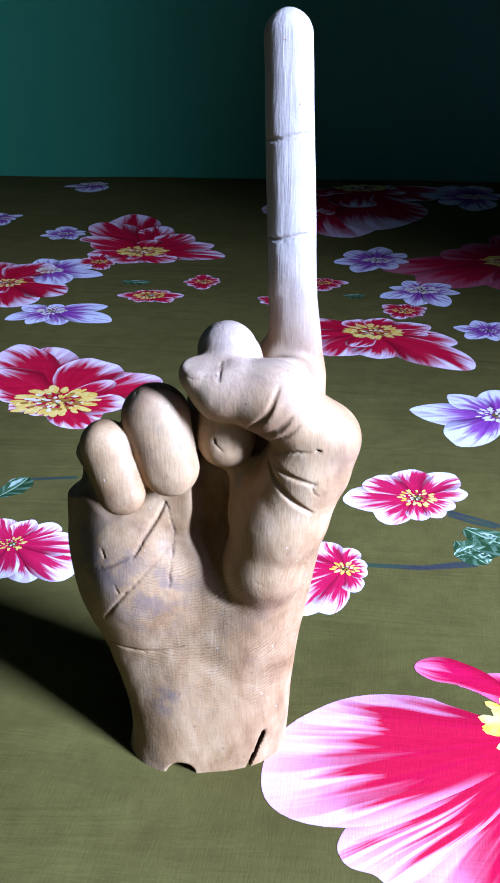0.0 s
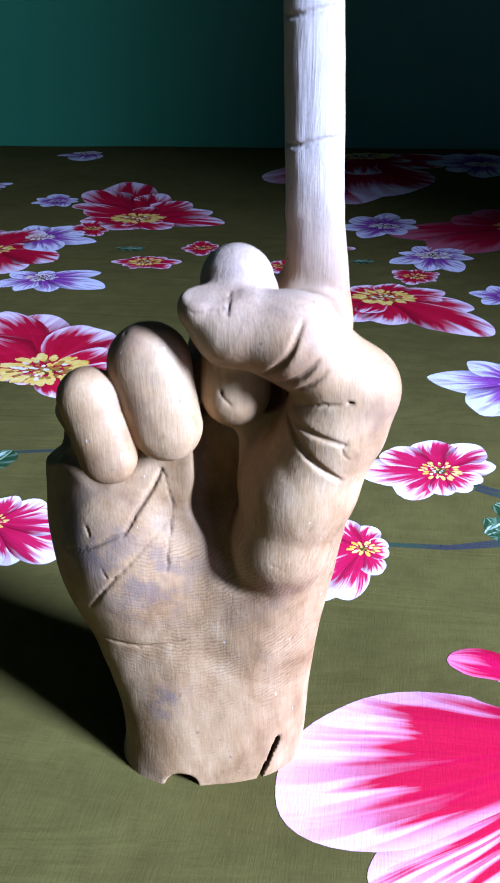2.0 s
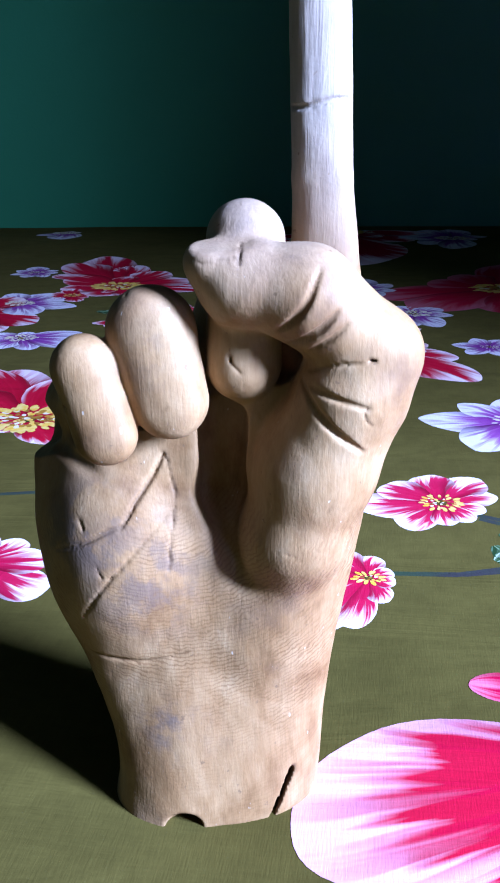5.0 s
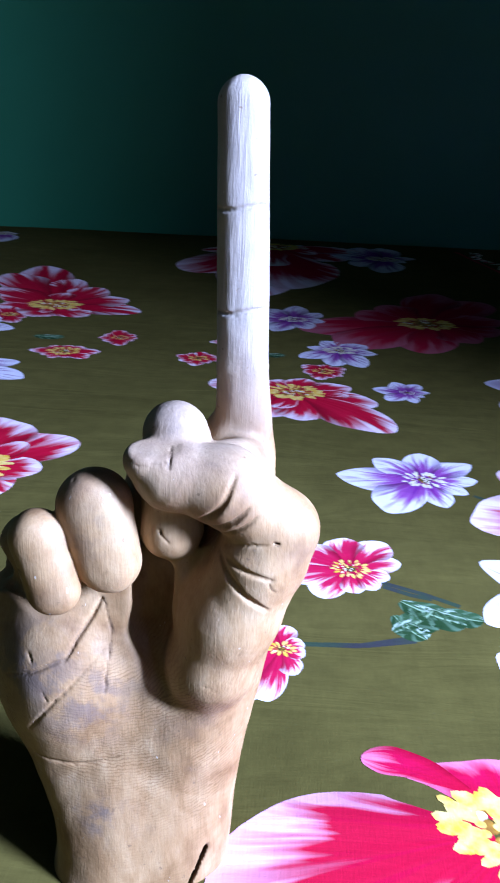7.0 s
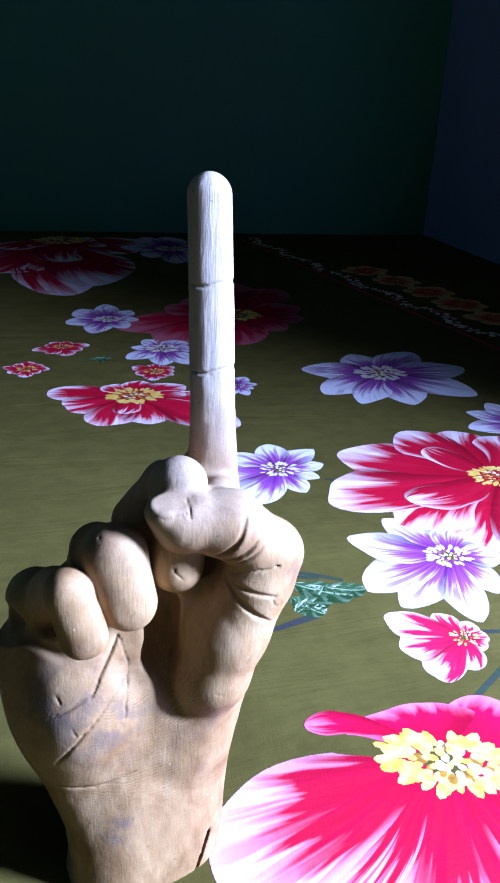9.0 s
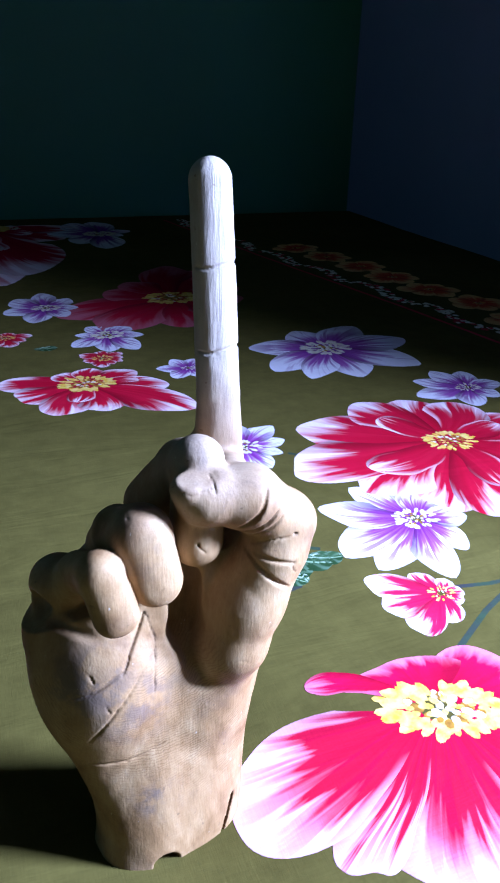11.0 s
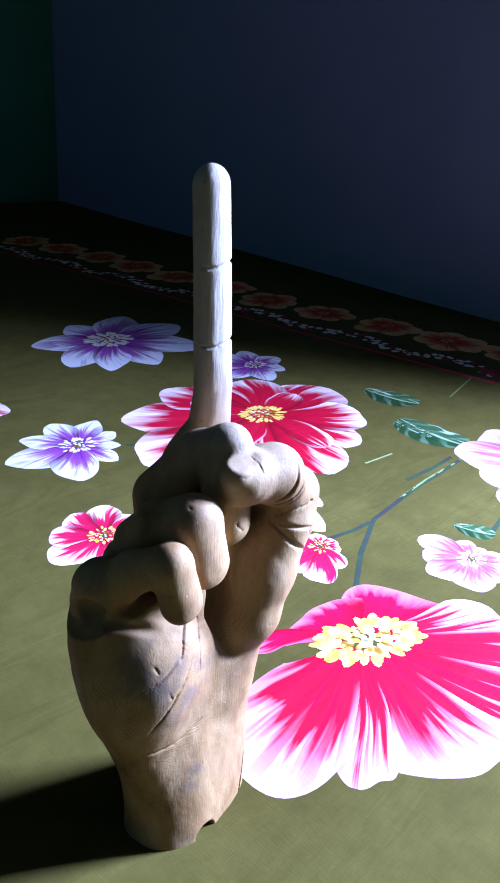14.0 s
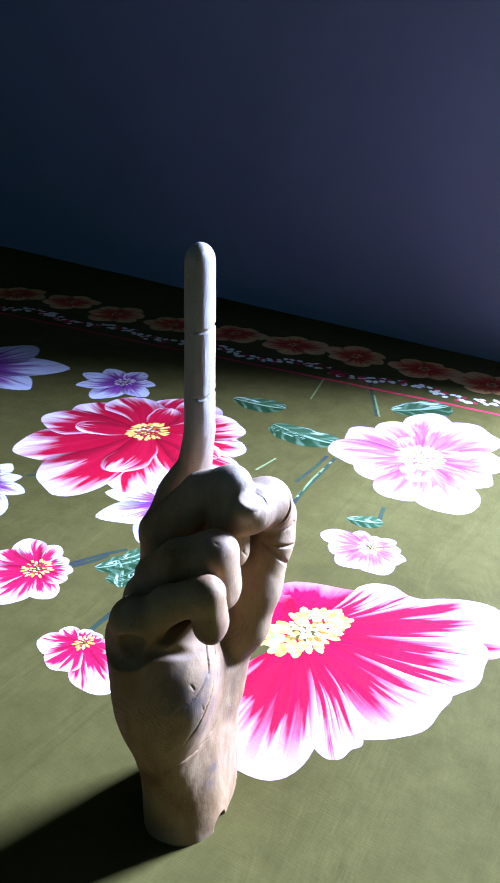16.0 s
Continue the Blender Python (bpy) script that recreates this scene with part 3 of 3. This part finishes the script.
for k in range(230):
    y = -1.2 + k * 0.013
    x = 0.803 - 0.19 * y + 0.012 * math.sin(y * 40)
    for _ in range(4):
        a = rng.uniform(0, 6.28)
        pr.blob(x + 0.009 * math.cos(a), y + 0.009 * math.sin(a), rng.uniform(0.004, 0.007), 0.0042, a, 0 if rng.random() < 0.72 else 1, 0.00008 + 0.000004 * rng.randint(0, 4))
tagged(pr.done("border_blossoms", [BORDER_WHITE, BORDER_RED], "row of small white and red printed blossoms"), kind="stuff")
for k in range(18):
    turn = rng.uniform(0, 60)
    printed_flower("orange", 0.897 - 0.19 * (-0.42 + 0.105 * k) + rng.uniform(-0.01, 0.01), -0.42 + 0.105 * k, 0.011, [(turn + 60 * q, rng.uniform(0.046, 0.062)) for q in range(6)])


# ---- the carved wooden sculpture: one solid, blended from round forms ----
RES = 0.0006
LO, HI = np.array((-0.068, -0.012, -0.012)), np.array((0.084, 0.098, 0.308))
DIM = np.ceil((HI - LO) / RES).astype(int)
AXES = [(LO[i] + RES * np.arange(DIM[i])).astype(np.float32) for i in range(3)]


class Shape:
    """A solid by its distance function, in metres, with the box that holds it."""

    def __init__(self, fn, lo, hi):
        self.fn, self.lo, self.hi = fn, np.array(lo), np.array(hi)

    def join(self, other, k):
        return Shape(lambda x, y, z: blend(self.fn(x, y, z), other.fn(x, y, z), k), np.minimum(self.lo, other.lo), np.maximum(self.hi, other.hi))

    def trim(self, other, k):
        return Shape(lambda x, y, z: -blend(-self.fn(x, y, z), -other(x, y, z), k), self.lo, self.hi)


def mm(*p):
    return np.array(p, dtype=np.float32) / 1000.0


def rod(a, b, ra, rb, flat=1.0, square=2.0):
    """A tapered round rod; flat < 1 thins it in depth, square > 2 squares its section."""
    a, b = mm(*a), mm(*b)
    d = b - a
    e = np.array((d[0], d[1] / flat, d[2]))
    size = max(float(e @ e), 1e-9)

    def fn(x, y, z):
        px, py, pz = x - a[0], (y - a[1]) / flat, z - a[2]
        h = np.clip((px * e[0] + py * e[1] + pz * e[2]) / size, 0, 1)
        qx, qy, qz = np.abs(px - h * e[0]), np.abs(py - h * e[1]), pz - h * e[2]
        q = np.sqrt((qx ** 2 + qy ** 2 if square == 2.0 else (qx ** square + qy ** square) ** (2 / square)) + qz ** 2)
        return (q - (ra + (rb - ra) * h) / 1000.0) * min(1.0, (1 + flat) / 2)

    r = max(ra, rb) / 1000.0
    return Shape(fn, np.minimum(a, b) - r, np.maximum(a, b) + r)


def chain(points, k, flat=1.0, square=2.0):
    """Rods from point to point, each point given as x, y, z and radius in mm."""
    out = None
    for p, q in zip(points, points[1:]):
        one = rod(p[:3], q[:3], p[3], q[3], flat, square)
        out = one if out is None else out.join(one, k)
    return out


def egg(c, r, lean=0.0):
    """An ellipsoid, leaning in the x-z plane by some degrees."""
    c, r = mm(*c), mm(*r)
    k, s = math.cos(radians(lean)), math.sin(radians(lean))

    def fn(x, y, z):
        px, py, pz = x - c[0], y - c[1], z - c[2]
        px, pz = px * k + pz * s, pz * k - px * s
        n = np.sqrt((px / r[0]) ** 2 + (py / r[1]) ** 2 + (pz / r[2]) ** 2)
        g = np.sqrt((px / r[0] ** 2) ** 2 + (py / r[1] ** 2) ** 2 + (pz / r[2] ** 2) ** 2)
        return n * (n - 1) / np.maximum(g, 1e-6)

    return Shape(fn, c - max(r[0], r[2]), c + max(r[0], r[2], r[1]))


def blend(a, b, k):
    k = k / 1000.0
    h = np.maximum(k - np.abs(a - b), 0) / k
    return np.minimum(a, b) - h * h * k * 0.25


def window(shape, pad):
    """The part of the grid round a shape, and its coordinates."""
    lo = np.clip(np.floor((shape.lo - pad - LO) / RES).astype(int), 0, DIM)
    hi = np.clip(np.ceil((shape.hi + pad - LO) / RES).astype(int) + 1, 0, DIM)
    sl = tuple(slice(p, q) for p, q in zip(lo, hi))
    return sl, np.meshgrid(*[AXES[i][sl[i]] for i in range(3)], indexing="ij", sparse=True)


def add(shape, k):
    sl, xyz = window(shape, k / 1000.0 + 0.004)
    solid[sl] = blend(solid[sl], shape.fn(*xyz), k)


def carve(shape, k):
    sl, xyz = window(shape, k / 1000.0 + 0.002)
    solid[sl] = -blend(-solid[sl], shape.fn(*xyz), k)


def behind(y, tx=0.0, tz=0.0, z0=150.0):
    """The half space behind a nearly upright plane, leaning by tx and tz."""
    return lambda gx, gy, gz: (y / 1000.0 - gy + tx * gx + tz * (gz - z0 / 1000.0)) * 0.97


# wrist: stacked oval sections from the sawn base up to the palm
SECT_Z = [0, 30, 55, 85, 110, 130]
SECT_X = [5.8, 5.2, 2.8, 0.5, 1.3, 2.7]
SECT_Y = [27.2, 29.1, 29.5, 30.9, 33.2, 35.0]
SECT_A = [36.3, 38.8, 43.7, 51.3, 54.6, 54.0]
SECT_B = [22.8, 21.0, 18.8, 17.6, 17.6, 17.0]
SECT_R = [14, 10, 5, 0, 0, 0]
GX, GY, GZ = np.meshgrid(*AXES, indexing="ij", sparse=True)
zz = GZ * 1000.0
sx, sy, sa, sb = [np.polyval(np.polyfit(SECT_Z, q, 4), np.clip(zz, -8, 140)).astype(np.float32) / 1000.0 for q in (SECT_X, SECT_Y, SECT_A, SECT_B)]
turn = np.radians(np.interp(zz, SECT_Z, SECT_R)).astype(np.float32)
dx, dy = GX - sx, GY - sy
ox, oy = np.abs((dx * np.cos(turn) + dy * np.sin(turn)) / sa), np.abs((dy * np.cos(turn) - dx * np.sin(turn)) / sb)
solid = (((ox ** 2.5 + oy ** 2.5) ** 0.4 - 1) * np.minimum(sa, sb) * 1.05).astype(np.float32)
solid = np.maximum(solid, (GZ - 0.130 - 0.35 * (GX + 0.020)) * 0.94)
add(rod((-4.7, 15.4, -10.8), (-3.0, 22.3, 45.5), 10.5, 10.1), 9)
# row of knuckles along the top of the back
add(rod((-36.7, 37.4, 134.3), (-26.1, 39.5, 96.6), 12.1, 11.1), 9)
add(rod((-16.2, 45.9, 134.3), (-16.0, 46.0, 106.5), 11.9, 14.0), 9)
add(rod((7.9, 54.0, 149.5), (5.8, 51.2, 119.5), 13.6, 13.9), 9)
add(rod((33.3, 64.0, 162.6), (30.0, 60.0, 132.5), 13.6, 13.5), 9)
# mount of the little finger's side of the palm
add(egg((-22.6, 23.4, 90.0), (22.0, 19.6, 32.0)), 13)
# raised finger
add(chain([(40.2, 63.0, 164.2, 11.8), (38.6, 58.6, 201.8, 9.4), (35.6, 62.1, 289.7, 8.6)], 0.8, 0.73, 2.3), 9)
# hollow of the palm beside the thumb
carve(rod((12, 26, 135), (12.5, 22, 113), 9, 8), 4)
carve(rod((12.5, 21, 113), (19, 13, 88), 7.5, 4.0), 6)
# three folded fingers: from the knuckle forward, then down to the palm
little = chain([(-36.5, 40.4, 126.3, 11.5), (-29.1, 24.2, 145.4, 8.8), (-23.8, 7.0, 155.4, 8.7), (-18.8, 5.9, 136.2, 9.2)], 2.5).trim(behind(-0.9, 0.10, -0.05), 5)
ring = chain([(-13.7, 44.3, 145.1, 10.1), (-11.9, 30.9, 158.2, 10.3), (-6.2, 15.5, 164.0, 12.2), (-1.3, 13.1, 144.2, 11.1)], 2.5).trim(behind(3.8, 0.05, 0.0), 5)
middle = chain([(8.0, 57.0, 155.0, 12.6), (17.8, 39.8, 178.9, 11.4), (19.5, 25.1, 187.8, 10.3), (18.5, 23.5, 153.2, 11.2)], 2.5)
for one in (little, ring, middle):
    add(one, 1.6)
# thumb: mount, shaft, bent knuckle, and the end lying over the middle finger
thumb = chain([(30.5, 28.5, 85.0, 14.0), (34.0, 22.0, 100.0, 16.4), (39.6, 22.0, 122.0, 18.2), (50.6, 20.1, 147.3, 15.6), (55.9, 20.4, 157.4, 12.8), (37.5, 14.6, 174.7, 12.8), (19.2, 14.5, 178.1, 11.4), (11.5, 11.3, 183.3, 6.7)], 4)
thumb = thumb.trim(lambda gx, gy, gz: (gz - 0.1848 - 0.32 * gy - 0.3 * np.maximum(gx - 0.022, 0)) * 0.9, 0.7)
add(thumb, 2.6)
# tendon behind the raised finger; the thumb's mount runs out into the wrist
add(rod((33, 63, 174), (21, 65, 152), 7.0, 11.5), 6)
add(rod((31, 27, 92), (24, 27.5, 60), 11.0, 12.0), 12)
# web from the thumb's end to the finger's root
add(rod((34, 27, 175.5), (41, 50, 168), 9.0, 9.0), 4)
add(rod((42.0, 56.0, 153.5), (48.0, 35.0, 147.5), 10.0, 10.0), 7)
# pit beside the middle finger's end, recess under the little finger
carve(egg((28, 35, 146), (5.5, 12, 7)), 2)
carve(egg((-48.5, 31, 129), (8.5, 7.0, 6.5)), 1.6)
carve(rod((-41, 24, 125), (-25, 11, 121), 1.8, 1.2), 3)
# broad chisel facets, as the knife left them
facets = Shape(lambda x, y, z: 0.00007 * (np.sin(x * 520 + 2.0 * np.sin(z * 90)) * np.sin(z * 210 + 1.5 * np.sin(x * 160 + y * 90)) + np.sin(y * 430 + z * 70)), LO, HI)
solid += facets.fn(GX, GY, GZ).astype(np.float32)
stain_shade = np.zeros_like(solid)


def groove(points, r, dark=1.0):
    """A knife cut along a line of points; keeps its mask for the shade put in its colour."""
    for a, b in zip(points, points[1:]):
        one = rod(a, b, r, r)
        sl, xyz = window(one, 0.003)
        d = one.fn(*xyz)
        stain_shade[sl] = np.maximum(stain_shade[sl], np.clip(1 - d / 0.0005, 0, 1) * dark)
        solid[sl] = np.maximum(solid[sl], -d)


def front(x, z):
    """The depth in mm at which the front of the solid lies."""
    fi, fk = (x / 1000 - LO[0]) / RES, (z / 1000 - LO[2]) / RES
    i, k = int(fi), int(fk)
    ti, tk = fi - i, fk - k
    col = (solid[i, :, k] * (1 - ti) + solid[i + 1, :, k] * ti) * (1 - tk) + (solid[i, :, k + 1] * (1 - ti) + solid[i + 1, :, k + 1] * ti) * tk
    j = int(np.argmax(col < 0))
    t = col[j - 1] / (col[j - 1] - col[j]) if j > 0 else 0.0
    return (LO[1] + RES * (j - 1 + t)) * 1000.0


def cut_line(xz, r=0.5, dark=1.0, steps=14):
    flat = []
    for (x0, z0), (x1, z1) in zip(xz, xz[1:]):
        for q in range(steps):
            flat.append((x0 + (x1 - x0) * q / steps, z0 + (z1 - z0) * q / steps))
    flat.append(xz[-1])
    shaky = [(x + 0.5 * noise.noise(Vector((x * 0.35, z * 0.35, 2.0))), z + 0.5 * noise.noise(Vector((x * 0.35, z * 0.35, 9.0)))) for x, z in flat]
    for i in range(len(shaky) - 1):
        deep = 0.55 + 0.75 * noise.noise(Vector((shaky[i][0] * 0.16, shaky[i][1] * 0.16, 5.0)))
        pair = [(x, front(x, z), z) for x, z in shaky[i:i + 2]]
        groove(pair, r * min(1.0, max(0.45, 0.4 + deep * 0.6)), dark * min(1.0, max(0.2, deep)))


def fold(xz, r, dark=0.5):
    """A soft crease along a smooth curve, tapering out at both ends, with its shade kept for the colour."""
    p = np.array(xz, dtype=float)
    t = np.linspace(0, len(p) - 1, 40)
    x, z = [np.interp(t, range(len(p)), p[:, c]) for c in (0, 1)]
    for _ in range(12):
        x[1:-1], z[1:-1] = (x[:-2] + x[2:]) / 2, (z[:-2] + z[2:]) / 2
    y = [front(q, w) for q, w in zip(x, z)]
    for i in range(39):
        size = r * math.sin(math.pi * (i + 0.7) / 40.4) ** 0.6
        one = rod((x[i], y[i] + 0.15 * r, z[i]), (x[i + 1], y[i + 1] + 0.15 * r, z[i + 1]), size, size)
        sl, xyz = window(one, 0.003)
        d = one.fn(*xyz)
        stain_shade[sl] = np.maximum(stain_shade[sl], np.clip(1 - (d + 0.0003) / 0.0006, 0, 1) * dark)
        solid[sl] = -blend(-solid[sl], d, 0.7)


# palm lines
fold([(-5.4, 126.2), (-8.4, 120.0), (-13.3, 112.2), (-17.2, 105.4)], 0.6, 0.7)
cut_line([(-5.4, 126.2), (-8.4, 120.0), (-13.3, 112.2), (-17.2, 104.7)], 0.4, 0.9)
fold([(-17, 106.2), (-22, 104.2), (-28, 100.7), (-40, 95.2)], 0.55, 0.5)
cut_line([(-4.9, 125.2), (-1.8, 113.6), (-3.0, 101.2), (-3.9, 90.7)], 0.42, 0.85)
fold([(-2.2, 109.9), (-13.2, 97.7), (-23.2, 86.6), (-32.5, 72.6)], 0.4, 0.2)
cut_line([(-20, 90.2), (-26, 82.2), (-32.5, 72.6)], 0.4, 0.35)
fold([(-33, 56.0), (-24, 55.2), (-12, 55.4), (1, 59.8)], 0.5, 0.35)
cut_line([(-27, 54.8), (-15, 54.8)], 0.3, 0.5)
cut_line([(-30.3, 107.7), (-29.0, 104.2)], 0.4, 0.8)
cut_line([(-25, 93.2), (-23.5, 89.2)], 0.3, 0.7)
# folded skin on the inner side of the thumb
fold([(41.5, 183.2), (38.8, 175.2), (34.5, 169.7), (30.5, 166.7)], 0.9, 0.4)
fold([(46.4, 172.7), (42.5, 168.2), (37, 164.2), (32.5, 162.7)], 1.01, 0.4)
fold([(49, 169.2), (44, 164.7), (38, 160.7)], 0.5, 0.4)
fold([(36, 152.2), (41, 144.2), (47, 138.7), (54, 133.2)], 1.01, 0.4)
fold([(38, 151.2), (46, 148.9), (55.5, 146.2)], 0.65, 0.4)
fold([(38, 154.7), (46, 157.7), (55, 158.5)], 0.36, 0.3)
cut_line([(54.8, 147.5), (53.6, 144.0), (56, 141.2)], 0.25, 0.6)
# nicks
cut_line([(20.2, 188.5), (20.8, 184.0)], 0.4, 0.95)
cut_line([(7, 184.6), (13, 184.2), (19.5, 185.4)], 0.3, 0.35)
cut_line([(16.2, 157.6), (17.2, 155.0), (19.2, 153.0)], 0.55, 0.95)
cut_line([(54.6, 159.0), (56.2, 158.8)], 0.6, 0.8)
cut_line([(27.8, 116.5), (28.3, 113.7)], 0.35, 0.4)
cut_line([(46.3, 119.7), (44.6, 115.2)], 0.3, 0.4)
cut_line([(22, 95.2), (26.5, 99.7), (31.5, 101.2), (36, 100.2), (39.5, 94.7)], 0.2, 0.3)
cut_line([(-28.9, 146.0), (-27.2, 145.4)], 0.35, 0.6)
cut_line([(-12, 175.2), (-11, 174.2)], 0.4, 0.6)
cut_line([(-2, 143.2), (0, 145.2)], 0.3, 0.4)
# split at the foot
cut_line([(34, 12.0), (30.4, 2.0), (26.8, -6.9)], 1.2, 1.0)
# ringed cuts of the finger's joints
for z, cx, cy in ((257.6, 36.7, 60.8), (223.0, 37.9, 59.4)):
    groove([(cx + 9.1 * math.sin(a), cy - 6.7 * math.cos(a), z + 1.0 * math.sin(2 * a)) for a in np.linspace(-1.15, 1.5, 26)], 0.8, 0.15)
# chip in the base's front edge
carve(egg((-2, 2, -6), (6.5, 6, 5.5)), 1.2)
solid = np.maximum(solid, -(GZ + 0.007))


def surface(field, lo, res):
    """Surface nets: one vertex in each cell that the surface crosses."""
    inside = field < 0
    nx, ny, nz = field.shape
    c = [(0, 0, 0), (1, 0, 0), (0, 1, 0), (1, 1, 0), (0, 0, 1), (1, 0, 1), (0, 1, 1), (1, 1, 1)]
    part_of = lambda arr, o: arr[o[0]:nx - 1 + o[0], o[1]:ny - 1 + o[1], o[2]:nz - 1 + o[2]]
    total = sum(part_of(inside, o).astype(np.int8) for o in c)
    cells = np.argwhere((total > 0) & (total < 8))
    index = np.full((nx - 1, ny - 1, nz - 1), -1, dtype=np.int64)
    index[tuple(cells.T)] = np.arange(len(cells))
    vals = np.stack([field[cells[:, 0] + o[0], cells[:, 1] + o[1], cells[:, 2] + o[2]] for o in c], 1)
    acc, cnt = np.zeros((len(cells), 3)), np.zeros(len(cells))
    for i in range(8):
        for j in range(i + 1, 8):
            if sum(abs(p - q) for p, q in zip(c[i], c[j])) != 1:
                continue
            a, b = vals[:, i], vals[:, j]
            hit = (a < 0) != (b < 0)
            t = np.where(hit, a / np.where(hit, a - b, 1), 0)
            p = np.array(c[i]) + t[:, None] * (np.array(c[j]) - np.array(c[i]))
            acc += np.where(hit[:, None], p, 0)
            cnt += hit
    pts = lo + res * (cells + acc / cnt[:, None])
    quads = []
    for ax in range(3):
        u, w = [(1, 2), (2, 0), (0, 1)][ax]
        sl = [slice(0, n - 1) for n in field.shape]
        sh = list(sl)
        sh[ax] = slice(1, None)
        a, b = inside[tuple(sl)], inside[tuple(sh)]
        e = np.argwhere(a != b)
        e = e[(e[:, u] > 0) & (e[:, w] > 0)]
        flip = a[tuple(e.T)]
        du, dw = np.zeros(3, int), np.zeros(3, int)
        du[u], dw[w] = 1, 1
        q = np.stack([index[tuple((e - du - dw).T)], index[tuple((e - dw).T)], index[tuple(e.T)], index[tuple((e - du).T)]], 1)
        q[~flip] = q[~flip][:, ::-1]
        quads.append(q[(q >= 0).all(1)])
    return pts, np.concatenate(quads), cells


pts, quads, cells = surface(solid, LO, RES)
me = bpy.data.meshes.new("wooden_sculpture")
me.vertices.add(len(pts))
me.vertices.foreach_set("co", pts.astype(np.float32).ravel())
me.loops.add(quads.size)
me.loops.foreach_set("vertex_index", quads.ravel().astype(np.int32))
me.polygons.add(len(quads))
me.polygons.foreach_set("loop_start", np.arange(0, quads.size, 4, dtype=np.int32))
me.polygons.foreach_set("use_smooth", np.ones(len(quads), dtype=bool))
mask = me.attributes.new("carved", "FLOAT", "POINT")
mask.data.foreach_set("value", stain_shade[tuple(cells.T)].astype(np.float32))
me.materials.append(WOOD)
me.update()
me.validate()
sculpture = tagged(new("wooden_sculpture", me), "pale carved wooden sculpture of a raised pointing finger on the sheet", "sculpture")
relax = sculpture.modifiers.new("relax", "SMOOTH")
relax.factor, relax.iterations = 0.5, 2
